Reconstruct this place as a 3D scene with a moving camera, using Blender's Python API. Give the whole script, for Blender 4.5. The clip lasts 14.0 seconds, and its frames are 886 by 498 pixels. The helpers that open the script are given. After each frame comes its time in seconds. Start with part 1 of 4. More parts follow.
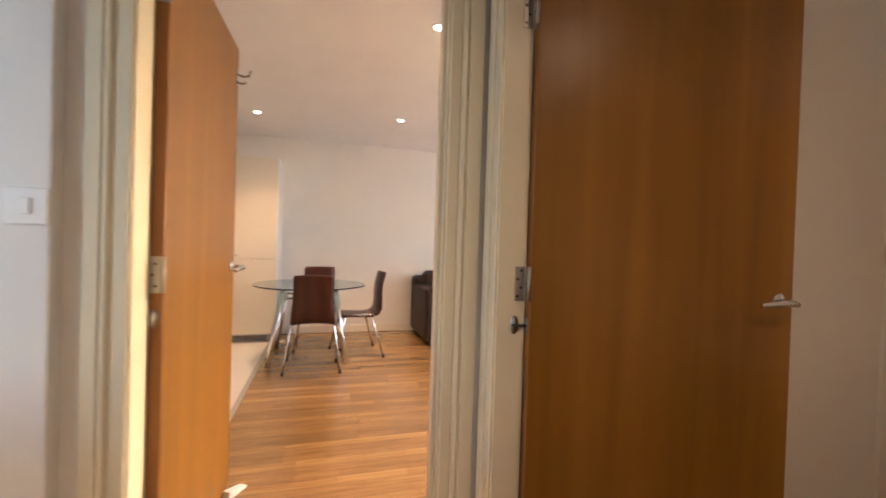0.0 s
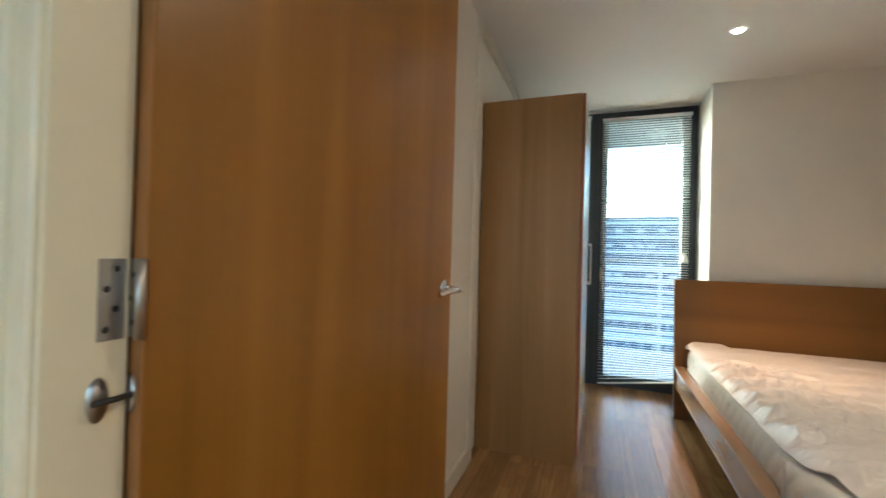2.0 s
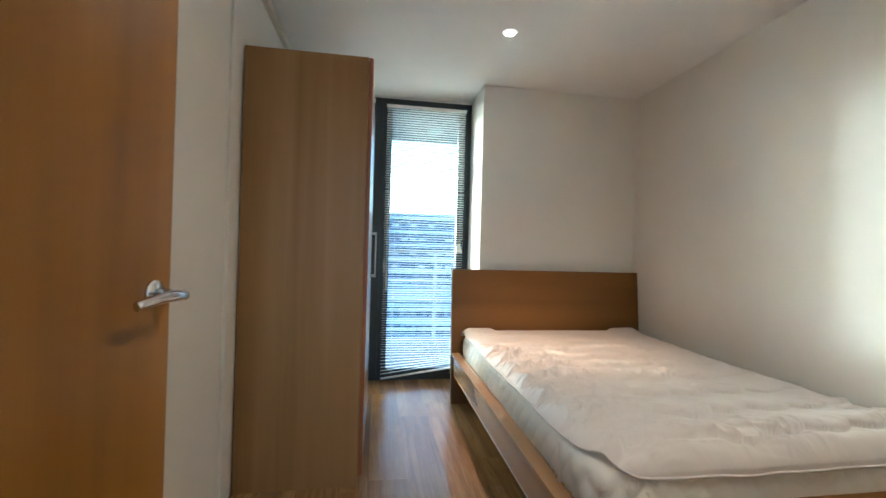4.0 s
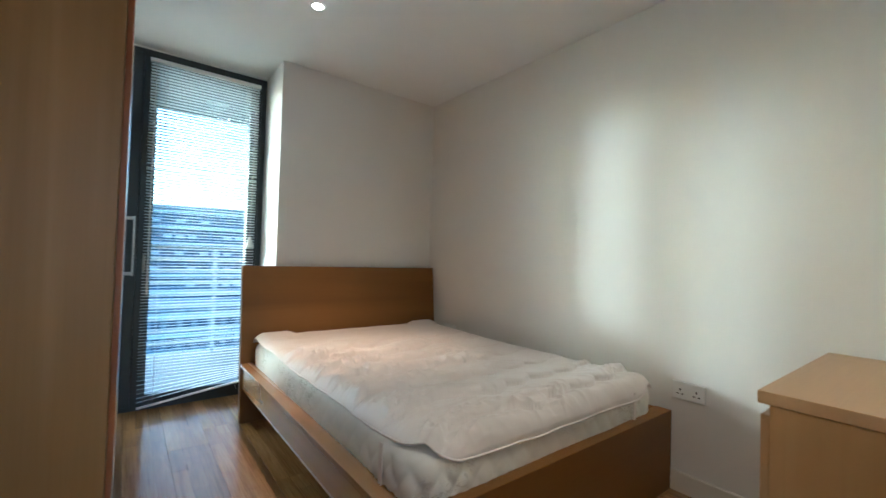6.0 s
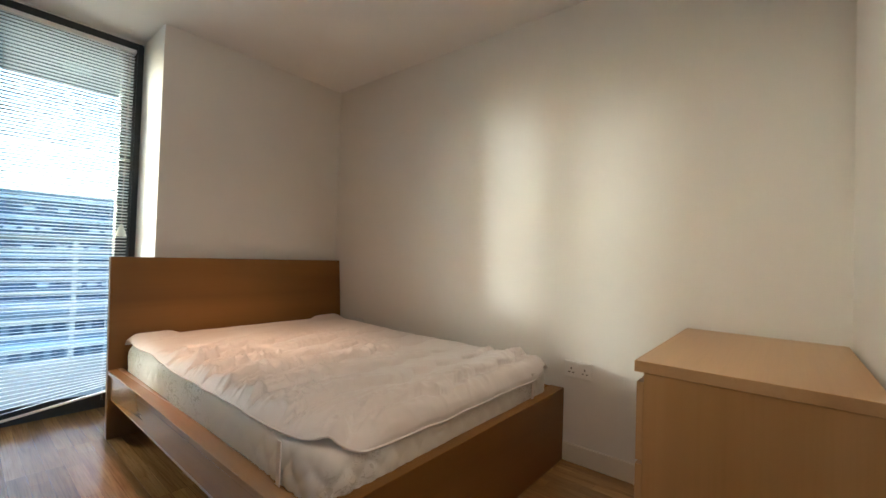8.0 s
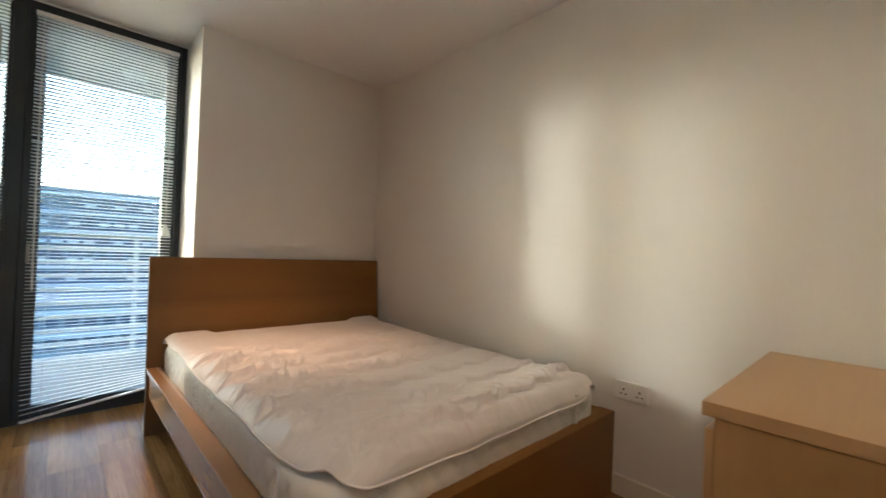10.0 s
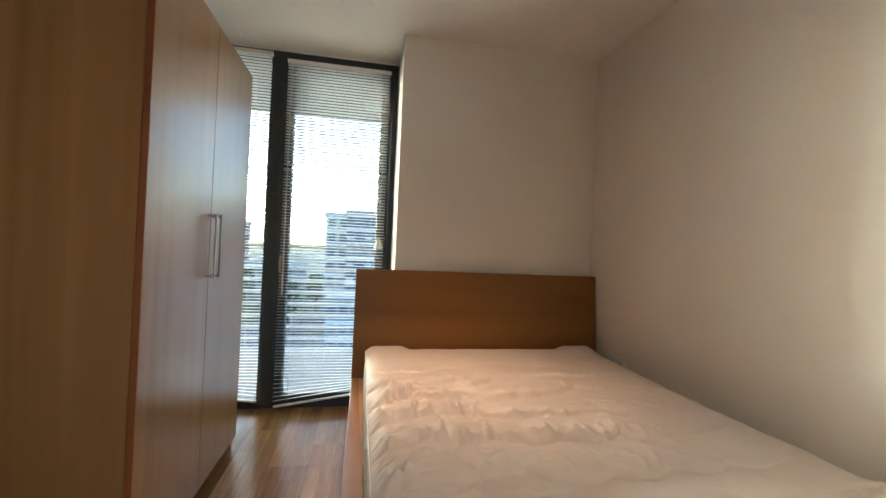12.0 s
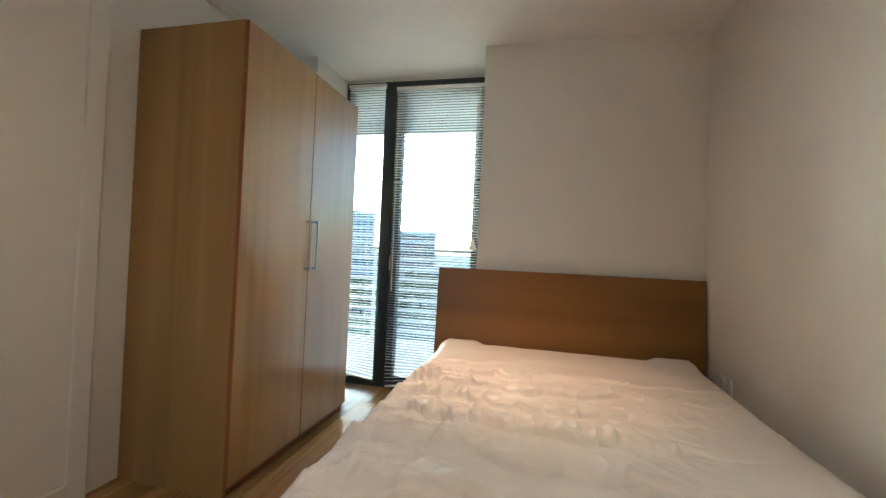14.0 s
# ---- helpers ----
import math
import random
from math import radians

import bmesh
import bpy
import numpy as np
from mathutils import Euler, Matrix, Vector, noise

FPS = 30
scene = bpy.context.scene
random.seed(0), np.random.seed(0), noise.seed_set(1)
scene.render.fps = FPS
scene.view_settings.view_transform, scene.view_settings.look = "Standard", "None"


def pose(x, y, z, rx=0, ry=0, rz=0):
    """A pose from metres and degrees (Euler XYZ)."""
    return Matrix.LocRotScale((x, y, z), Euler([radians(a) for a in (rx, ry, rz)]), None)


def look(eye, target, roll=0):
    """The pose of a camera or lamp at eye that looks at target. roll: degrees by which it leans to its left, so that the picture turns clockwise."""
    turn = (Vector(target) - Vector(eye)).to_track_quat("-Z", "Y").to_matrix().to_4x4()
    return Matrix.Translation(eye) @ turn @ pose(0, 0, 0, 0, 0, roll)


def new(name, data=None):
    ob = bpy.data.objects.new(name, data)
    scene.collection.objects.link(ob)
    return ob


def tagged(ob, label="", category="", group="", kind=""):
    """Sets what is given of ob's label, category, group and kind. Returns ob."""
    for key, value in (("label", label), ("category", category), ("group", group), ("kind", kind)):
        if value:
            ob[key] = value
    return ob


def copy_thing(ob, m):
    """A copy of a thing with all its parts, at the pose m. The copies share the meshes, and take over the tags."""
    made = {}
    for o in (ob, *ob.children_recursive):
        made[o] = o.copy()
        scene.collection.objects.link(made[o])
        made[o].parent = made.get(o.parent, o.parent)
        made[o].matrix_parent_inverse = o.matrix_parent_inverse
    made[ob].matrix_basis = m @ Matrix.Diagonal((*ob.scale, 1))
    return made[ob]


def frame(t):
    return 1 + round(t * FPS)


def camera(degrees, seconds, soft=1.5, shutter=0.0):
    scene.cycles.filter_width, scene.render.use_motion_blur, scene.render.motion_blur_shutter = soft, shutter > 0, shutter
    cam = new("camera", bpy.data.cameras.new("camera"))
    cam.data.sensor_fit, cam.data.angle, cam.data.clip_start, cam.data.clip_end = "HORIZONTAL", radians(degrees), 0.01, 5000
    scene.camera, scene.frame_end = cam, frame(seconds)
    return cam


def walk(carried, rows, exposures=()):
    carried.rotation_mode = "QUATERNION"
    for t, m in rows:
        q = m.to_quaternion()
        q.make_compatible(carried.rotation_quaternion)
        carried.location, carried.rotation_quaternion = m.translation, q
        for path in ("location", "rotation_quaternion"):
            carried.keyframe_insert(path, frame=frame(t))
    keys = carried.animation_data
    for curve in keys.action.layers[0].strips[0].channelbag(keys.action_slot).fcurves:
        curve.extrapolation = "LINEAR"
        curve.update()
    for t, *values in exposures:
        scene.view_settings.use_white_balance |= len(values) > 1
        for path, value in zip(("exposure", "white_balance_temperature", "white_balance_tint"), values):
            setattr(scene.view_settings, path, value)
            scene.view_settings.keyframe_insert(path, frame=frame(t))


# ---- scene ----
cam = camera(94.4, 14.0, shutter=0.35)
PATH = [
    (0, (1.425, 0.897, 1.196), (1.976, 2.82, 1.172), 1.8),
    (0.5, (1.509, 1.11, 1.155), (2.408, 2.897, 1.144), 2.0),
    (1, (1.583, 1.276, 1.151), (2.896, 2.785, 1.146), 1.9),
    (1.5, (1.622, 1.379, 1.15), (3.275, 2.504, 1.166), 1.5),
    (2, (1.655, 1.452, 1.155), (3.524, 2.163, 1.17), 1.6),
    (2.5, (1.753, 1.452, 1.153), (3.715, 1.84, 1.158), 1.5),
    (5, (2.139, 1.526, 1.115), (3.991, 0.773, 1.147), 1.8),
    (5.5, (2.171, 1.533, 1.102), (3.904, 0.535, 1.143), 1.8),
    (6, (2.186, 1.525, 1.092), (3.77, 0.306, 1.136), 1.8),
    (6.5, (2.197, 1.506, 1.07), (3.631, 0.113, 1.116), 1.8),
    (7, (2.205, 1.511, 1.058), (3.487, -0.024, 1.1), 1.7),
    (9.5, (2.188, 1.422, 1.062), (3.478, -0.106, 1.092), 2.3),
    (10, (2.256, 1.303, 1.089), (3.717, -0.062, 1.108), 2.3),
    (10.5, (2.367, 1.279, 1.081), (3.972, 0.086, 1.105), 2.4),
    (11, (2.521, 1.206, 1.105), (4.277, 0.248, 1.116), 2.7),
    (11.5, (2.603, 1.098, 1.123), (4.483, 0.417, 1.131), 2.6),
    (12, (2.648, 0.888, 1.118), (4.611, 0.506, 1.135), 2.5),
    (12.5, (2.665, 0.730, 1.128), (4.662, 0.618, 1.145), 2.7),
    (13, (2.652, 0.553, 1.122), (4.644, 0.720, 1.137), 2.5),
    (13.5, (2.600, 0.428, 1.106), (4.570, 0.768, 1.127), 2.5),
    (14, (2.532, 0.288, 1.092), (4.478, 0.750, 1.112), 2.6),
]
walk(cam, [(t, look(eye, target, roll)) for t, eye, target, roll in PATH], exposures=[(0, 2.88, 6100, 19), (0.5, 3.15, 6300, 19), (1.0, 3.3, 5100, 1), (1.5, 3.25, 5050, -2), (2.0, 3.32, 4950, -2), (2.5, 3.48, 4550, -3), (5, 3.22, 4500, -3), (6, 3.12, 4350, -4), (7, 3.05, 4950, 2), (9.5, 2.95, 5150, 5), (11, 2.7, 5350, 6), (12.5, 2.95, 5450, 6), (14, 3.12, 4950, -1)])

# ---- world, sun, lamps ----
SUN_EL, SUN_AZ = 7.5, 50.0
world = bpy.data.worlds.new("world")
scene.world = world
world.use_nodes = True
wn = world.node_tree.nodes
sky = wn.new("ShaderNodeTexSky")
sky.sky_type = "NISHITA"
sky.sun_disc = False
sky.sun_elevation = radians(SUN_EL + 5)
sky.dust_density, sky.air_density = 3.0, 1.0
sky.sun_rotation = radians(SUN_AZ)
world.node_tree.links.new(sky.outputs[0], wn["Background"].inputs["Color"])
wn["Background"].inputs["Strength"].default_value = 0.175

sun_data = bpy.data.lights.new("sun", "SUN")
sun_data.energy, sun_data.angle, sun_data.color = 0.38, radians(4.5), (1.0, 0.86, 0.64)
sun = new("sun", sun_data)
sun.matrix_world = look((40 * math.sin(radians(SUN_AZ)), 40 * math.cos(radians(SUN_AZ)), 40 * math.tan(radians(SUN_EL))), (0, 0, 0))


def spot(x, y, z, watts, colour=(1.0, 0.67, 0.40), size=70, blend=0.95):
    d = bpy.data.lights.new("downlight_lamp", "SPOT")
    d.energy, d.color, d.spot_size, d.spot_blend, d.shadow_soft_size = watts, colour, radians(size), blend, 0.03
    o = new("downlight_lamp", d)
    o.matrix_world = look((x, y, z), (x, y + 0.0001, 0))
    return o


def daylight_panel(x, y, z, w, h, watts, colour, into=-1):
    d = bpy.data.lights.new("daylight_fill", "AREA")
    d.shape, d.size, d.size_y, d.energy, d.color = "RECTANGLE", w, h, watts, colour
    o = new("daylight_fill", d)
    o.matrix_world = look((x, y, z), (x + into, y, z))
    return o


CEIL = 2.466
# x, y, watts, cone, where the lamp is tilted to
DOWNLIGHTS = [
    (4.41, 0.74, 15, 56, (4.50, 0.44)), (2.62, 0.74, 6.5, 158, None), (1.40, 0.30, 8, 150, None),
    (2.14, 5.14, 24, 90, None), (0.73, 5.40, 18, 90, None), (2.03, 3.24, 24, 90, None), (0.6, 3.3, 9, 90, None),
]
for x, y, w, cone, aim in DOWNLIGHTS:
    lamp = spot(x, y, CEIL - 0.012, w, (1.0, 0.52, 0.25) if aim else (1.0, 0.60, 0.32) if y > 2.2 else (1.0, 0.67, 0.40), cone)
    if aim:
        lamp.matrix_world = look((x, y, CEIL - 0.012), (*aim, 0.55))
# daylight at the living room's glazing
daylight_panel(5.62, 4.5, 1.25, 2.8, 2.1, 5.0, (0.80, 0.88, 1.0))
# added cool fill at an assumed, unseen opening in the hall wall
daylight_panel(0.30, 1.60, 1.55, 0.6, 1.3, 0.36, (0.62, 0.80, 1.0), 1)


# ---- materials ----
def material(name, rough=0.5, metal=0.0, base=(0.8, 0.8, 0.8)):
    m = bpy.data.materials.new(name)
    m.use_nodes = True
    b = m.node_tree.nodes["Principled BSDF"]
    b.inputs["Roughness"].default_value, b.inputs["Metallic"].default_value = rough, metal
    b.inputs["Base Color"].default_value = (*base, 1)
    return m, m.node_tree, b


def coords(nt, scale=(1, 1, 1), rot=(0, 0, 0), per_object=0.0):
    tc, mp = nt.nodes.new("ShaderNodeTexCoord"), nt.nodes.new("ShaderNodeMapping")
    mp.inputs["Scale"].default_value, mp.inputs["Rotation"].default_value = scale, rot
    nt.links.new(tc.outputs["Object"], mp.inputs["Vector"])
    if per_object:
        oi, mul = nt.nodes.new("ShaderNodeObjectInfo"), nt.nodes.new("ShaderNodeMath")
        mul.operation = "MULTIPLY"
        mul.inputs[1].default_value = per_object
        nt.links.new(oi.outputs["Random"], mul.inputs[0])
        nt.links.new(mul.outputs[0], mp.inputs["Location"])
    return mp.outputs["Vector"]


def noise_tex(nt, vec, scale, detail=4, rough=0.55, distortion=0.0):
    n = nt.nodes.new("ShaderNodeTexNoise")
    n.inputs["Scale"].default_value, n.inputs["Detail"].default_value = scale, detail
    n.inputs["Roughness"].default_value, n.inputs["Distortion"].default_value = rough, distortion
    nt.links.new(vec, n.inputs["Vector"])
    return n.outputs[0]


def ramp(nt, fac, stops):
    r = nt.nodes.new("ShaderNodeValToRGB")
    while len(r.color_ramp.elements) < len(stops):
        r.color_ramp.elements.new(0.5)
    r.color_ramp.interpolation = "EASE"
    for e, (p, c) in zip(r.color_ramp.elements, stops):
        e.position, e.color = p, (*c, 1)
    nt.links.new(fac, r.inputs[0])
    return r.outputs[0]


def mix(nt, fac, a, b, mode="MIX"):
    n = nt.nodes.new("ShaderNodeMix")
    n.data_type, n.blend_type = "RGBA", mode
    for sock, v in ((n.inputs[0], fac), (n.inputs[6], a), (n.inputs[7], b)):
        if isinstance(v, (int, float)):
            sock.default_value = v
        elif isinstance(v, tuple):
            sock.default_value = (*v, 1)
        else:
            nt.links.new(v, sock)
    return n.outputs[2]


def bump(nt, b, height, strength, dist=0.002):
    n = nt.nodes.new("ShaderNodeBump")
    n.inputs["Strength"].default_value, n.inputs["Distance"].default_value = strength, dist
    nt.links.new(height, n.inputs["Height"])
    nt.links.new(n.outputs[0], b.inputs["Normal"])


def rough_from(nt, b, fac, lo, hi):
    n = nt.nodes.new("ShaderNodeMapRange")
    n.inputs["To Min"].default_value, n.inputs["To Max"].default_value = lo, hi
    nt.links.new(fac, n.inputs["Value"])
    nt.links.new(n.outputs[0], b.inputs["Roughness"])


def paint(name, base, rough=0.6, var=0.04, bumpy=0.08):
    m, nt, b = material(name, rough)
    v = coords(nt)
    big, fine = noise_tex(nt, v, 1.3, 3), noise_tex(nt, v, 160, 2)
    lo = tuple(c * (1 - var) for c in base)
    nt.links.new(ramp(nt, big, [(0.3, lo), (0.7, base)]), b.inputs["Base Color"])
    bump(nt, b, fine, bumpy, 0.001)
    rough_from(nt, b, noise_tex(nt, v, 5, 3), rough - 0.06, rough + 0.06)
    return m


def veneer(name, dark, mid, light, axis="z", rough=0.38, band=7.0, per_object=0.0, coat=0.0):
    """Wood veneer with its grain along one axis: broad figure, fine pores."""
    m, nt, b = material(name, rough)
    along = {"x": 0, "y": 1, "z": 2}[axis]
    s1, s2, s3 = [band] * 3, [110] * 3, [2.0] * 3
    s1[along], s2[along], s3[along] = band * 0.05, 2.2, 0.4
    broad = noise_tex(nt, coords(nt, s1, per_object=per_object), 1.0, 1.5, 0.45, 0.4)
    pores = noise_tex(nt, coords(nt, s2, per_object=per_object), 1.0, 3, 0.65)
    tone = noise_tex(nt, coords(nt, s3, per_object=per_object), 1.0, 2)
    col = ramp(nt, broad, [(0.22, dark), (0.5, mid), (0.78, light)])
    grain = ramp(nt, pores, [(0.34, (0.965, 0.96, 0.95)), (0.56, (1.0, 1.0, 1.0))])
    shade = ramp(nt, tone, [(0.3, (0.9, 0.89, 0.87)), (0.7, (1.05, 1.04, 1.03))])
    nt.links.new(mix(nt, 1.0, mix(nt, 1.0, col, grain, "MULTIPLY"), shade, "MULTIPLY"), b.inputs["Base Color"])
    rough_from(nt, b, broad, rough - 0.02, rough + 0.03)
    b.inputs["Coat Weight"].default_value, b.inputs["Coat Roughness"].default_value = coat, 0.22
    b.inputs["Coat IOR"].default_value = 1.75
    b.inputs["Specular IOR Level"].default_value = 0.38
    return m


M_WALL = paint("white_wall_paint", (0.80, 0.785, 0.745), 0.62)
M_CEIL = paint("white_ceiling_paint", (0.82, 0.815, 0.80), 0.75)
M_TRIM = paint("cream_gloss_trim", (0.76, 0.70, 0.52), 0.36, 0.03, 0.0)
M_SKIRT = paint("skirting_paint", (0.76, 0.72, 0.63), 0.4, 0.04, 0.03)
M_DOOR = veneer("oak_door_veneer", (0.192, 0.082, 0.008), (0.240, 0.105, 0.011), (0.292, 0.134, 0.018), "z", 0.34, 9.0)
M_DOOR_EDGE = veneer("oak_door_lipping", (0.24, 0.10, 0.025), (0.30, 0.13, 0.034), (0.34, 0.16, 0.05), "z", 0.45, 9)
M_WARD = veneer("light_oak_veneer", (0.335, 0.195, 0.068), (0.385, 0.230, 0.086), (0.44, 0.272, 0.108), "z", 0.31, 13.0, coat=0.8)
# wardrobe sides: door oak darkened, as they face away from the window
M_WARD_SIDE = veneer("oak_side_shaded", (0.265, 0.142, 0.043), (0.315, 0.175, 0.058), (0.365, 0.210, 0.076), "z", 0.42, 13.0)
M_WARD_EDGE = veneer("red_brown_edge_band", (0.20, 0.062, 0.018), (0.26, 0.085, 0.025), (0.30, 0.11, 0.035), "z", 0.45, 9)
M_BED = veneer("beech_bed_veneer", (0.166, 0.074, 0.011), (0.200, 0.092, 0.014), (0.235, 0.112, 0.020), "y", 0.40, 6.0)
# rails: beech made paler, the window's reflection is put into the colour
M_BED_X = veneer("beech_rail_brightened", (0.30, 0.162, 0.058), (0.36, 0.202, 0.078), (0.42, 0.246, 0.100), "x", 0.27, 6.0, coat=0.5)
# chest sides: the same birch, darkened in colour for their shade
M_CHEST_SIDE = veneer("birch_side_shaded", (0.37, 0.215, 0.082), (0.42, 0.250, 0.100), (0.465, 0.285, 0.120), "z", 0.38, 5.0)
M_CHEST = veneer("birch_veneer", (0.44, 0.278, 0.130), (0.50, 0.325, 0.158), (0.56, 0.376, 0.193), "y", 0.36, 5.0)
M_STEEL, _nt, _b = material("brushed_steel", 0.22, 1.0, (0.74, 0.74, 0.75))
M_NICKEL, _nt, _b = material("brushed_nickel", 0.38, 1.0, (0.42, 0.40, 0.37))
M_BLACK, _nt, _b = material("dark_metal", 0.45, 0.6, (0.045, 0.04, 0.035))
M_CHROME, _nt, _b = material("chrome_tube", 0.16, 1.0, (0.72, 0.74, 0.78))
M_PLASTIC = paint("white_plastic", (0.82, 0.82, 0.80), 0.35, 0.02, 0.02)
M_FRAME = paint("anthracite_frame", (0.028, 0.035, 0.042), 0.38, 0.15, 0.03)
M_RUBBER, _nt, _b = material("black_seal", 0.7, 0.0, (0.015, 0.015, 0.016))
M_SLAT, _nt, _b = material("aluminium_slat_enamel", 0.32, 0.0, (0.80, 0.84, 0.88))
M_CORD = paint("white_cord", (0.75, 0.74, 0.70), 0.8, 0.05, 0.1)
M_DARK, _nt, _b = material("dark_gap", 0.8, 0.0, (0.012, 0.010, 0.009))
M_GLOW, _nt, _b = material("lamp_lens", 0.4)
_b.inputs["Emission Color"].default_value = (1.0, 0.80, 0.58, 1)
_b.inputs["Emission Strength"].default_value = 14

# tint added to clear glass, it holds down the brightness seen outside
M_GLASS, _nt, _b = material("view_dimming_glass", 0.0, 0.0, (0.48, 0.57, 0.64))
_b.inputs["Transmission Weight"].default_value = 1.0
_b.inputs["IOR"].default_value = 1.45
M_TABLE_GLASS, _nt, _b = material("table_glass", 0.02, 0.0, (0.72, 0.90, 0.86))
_b.inputs["Transmission Weight"].default_value = 1.0

M_FABRIC, nt, b = material("quilted_cotton", 0.33)
v = coords(nt)
weave = noise_tex(nt, coords(nt, (420, 420, 420)), 1.0, 2)
nt.links.new(ramp(nt, noise_tex(nt, v, 3.2, 4), [(0.3, (0.77, 0.715, 0.69)), (0.7, (0.82, 0.77, 0.745))]), b.inputs["Base Color"])
b.inputs["Sheen Weight"].default_value = 0.2
b.inputs["Specular IOR Level"].default_value = 0.65
bump(nt, b, weave, 0.12, 0.0008)
M_MATTRESS, nt, b = material("mattress_ticking", 0.55)
v = coords(nt)
flower = noise_tex(nt, coords(nt, (26, 26, 34)), 1.0, 3, 0.6, 2.2)
sprig = noise_tex(nt, coords(nt, (3.4, 3.4, 3.0)), 1.0, 1)
leafy = mix(nt, ramp(nt, flower, [(0.53, (0, 0, 0)), (0.57, (1, 1, 1))]), (0.78, 0.77, 0.73), (0.60, 0.58, 0.53))
nt.links.new(mix(nt, ramp(nt, sprig, [(0.50, (0, 0, 0)), (0.58, (1, 1, 1))]), (0.78, 0.77, 0.73), leafy), b.inputs["Base Color"])
bump(nt, b, noise_tex(nt, coords(nt, (300, 300, 300)), 1.0, 2), 0.15, 0.0008)
M_LEATHER, nt, b = material("dark_brown_leather", 0.5)
b.inputs["Specular IOR Level"].default_value = 0.3
v = coords(nt)
nt.links.new(ramp(nt, noise_tex(nt, v, 7, 4), [(0.3, (0.016, 0.009, 0.008)), (0.7, (0.035, 0.019, 0.016))]), b.inputs["Base Color"])
bump(nt, b, noise_tex(nt, v, 140, 3), 0.25, 0.001)
M_CHAIR = veneer("dark_walnut_ply", (0.034, 0.010, 0.007), (0.052, 0.015, 0.010), (0.075, 0.023, 0.015), "z", 0.30, 10)
M_TALL = paint("cream_laminate", (0.80, 0.74, 0.62), 0.3, 0.02, 0.01)
M_TILE = paint("cream_floor_tile", (0.74, 0.71, 0.65), 0.4, 0.03, 0.02)
M_GRILLE, _nt, _b = material("grey_plinth", 0.4, 0.6, (0.42, 0.41, 0.39))


def plank_material(name, dark, mid, light):
    m, nt, b = material(name, 0.3)
    broad = noise_tex(nt, coords(nt, (1.6, 20, 20), per_object=37.0), 1.0, 4, 0.6, 0.4)
    pores = noise_tex(nt, coords(nt, (5, 190, 190), per_object=17.0), 1.0, 3, 0.6)
    oi = nt.nodes.new("ShaderNodeObjectInfo")
    # three strips to a board, each of its own tone
    br = nt.nodes.new("ShaderNodeTexBrick")
    br.offset, br.squash = 0.37, 1.0
    for key, val in (("Scale", 1.0), ("Mortar Size", 0.0006), ("Brick Width", 0.36), ("Row Height", 0.065), ("Mortar Smooth", 0.2), ("Bias", 0.0)):
        br.inputs[key].default_value = val
    br.inputs["Color1"].default_value, br.inputs["Color2"].default_value = (0.80, 0.79, 0.77, 1), (1.14, 1.13, 1.10, 1)
    br.inputs["Mortar"].default_value = (0.45, 0.4, 0.36, 1)
    nt.links.new(coords(nt), br.inputs["Vector"])
    col = ramp(nt, broad, [(0.25, dark), (0.5, mid), (0.75, light)])
    col = mix(nt, 1.0, col, ramp(nt, pores, [(0.36, (0.78, 0.75, 0.70)), (0.56, (1, 1, 1))]), "MULTIPLY")
    col = mix(nt, 1.0, col, br.outputs["Color"], "MULTIPLY")
    col = mix(nt, 1.0, col, ramp(nt, oi.outputs["Random"], [(0.0, (0.86, 0.85, 0.83)), (1.0, (1.10, 1.09, 1.07))]), "MULTIPLY")
    nt.links.new(col, b.inputs["Base Color"])
    bump(nt, b, pores, 0.05, 0.0006)
    rough_from(nt, b, broad, 0.20, 0.30)
    b.inputs["Coat Weight"].default_value, b.inputs["Coat Roughness"].default_value = 0.35, 0.14
    return m


M_PLANK = plank_material("oak_floor_board", (0.262, 0.148, 0.052), (0.350, 0.203, 0.076), (0.440, 0.266, 0.108))
M_SUB, _nt, _b = material("floor_underlay", 0.9, 0.0, (0.05, 0.035, 0.02))


# ---- building helpers ----
def bm_box(x0, x1, y0, y1, z0, z1, bevel=0.0, seg=2, bm=None):
    bm = bm or bmesh.new()
    geo = bmesh.ops.create_cube(bm, size=1.0, matrix=Matrix.Translation(((x0 + x1) / 2, (y0 + y1) / 2, (z0 + z1) / 2)) @ Matrix.Diagonal((abs(x1 - x0), abs(y1 - y0), abs(z1 - z0), 1)))
    if bevel:
        edges = list({e for vert in geo["verts"] for e in vert.link_edges})
        bmesh.ops.bevel(bm, geom=edges, offset=bevel, segments=seg, affect="EDGES", profile=0.6)
    return bm


def bm_tube(points, radius, sides=12, bm=None, flat=1.0):
    """A tube along points, capped."""
    bm = bm or bmesh.new()
    pts = [Vector(p) for p in points]
    rings = []
    for i, p in enumerate(pts):
        d = (pts[min(i + 1, len(pts) - 1)] - pts[max(i - 1, 0)]).normalized()
        up = Vector((0, 0, 1)) if abs(d.z) < 0.95 else Vector((1, 0, 0))
        a = d.cross(up).normalized()
        c = a.cross(d).normalized()
        r = radius[i] if isinstance(radius, (list, tuple)) else radius
        rings.append([bm.verts.new(p + a * (r * math.cos(2 * math.pi * k / sides)) + c * (r * flat * math.sin(2 * math.pi * k / sides))) for k in range(sides)])
    for r0, r1 in zip(rings, rings[1:]):
        for k in range(sides):
            bm.faces.new((r0[k], r0[(k + 1) % sides], r1[(k + 1) % sides], r1[k])).smooth = True
    bm.faces.new(list(reversed(rings[0])))
    bm.faces.new(rings[-1])
    bmesh.ops.recalc_face_normals(bm, faces=bm.faces)
    return bm


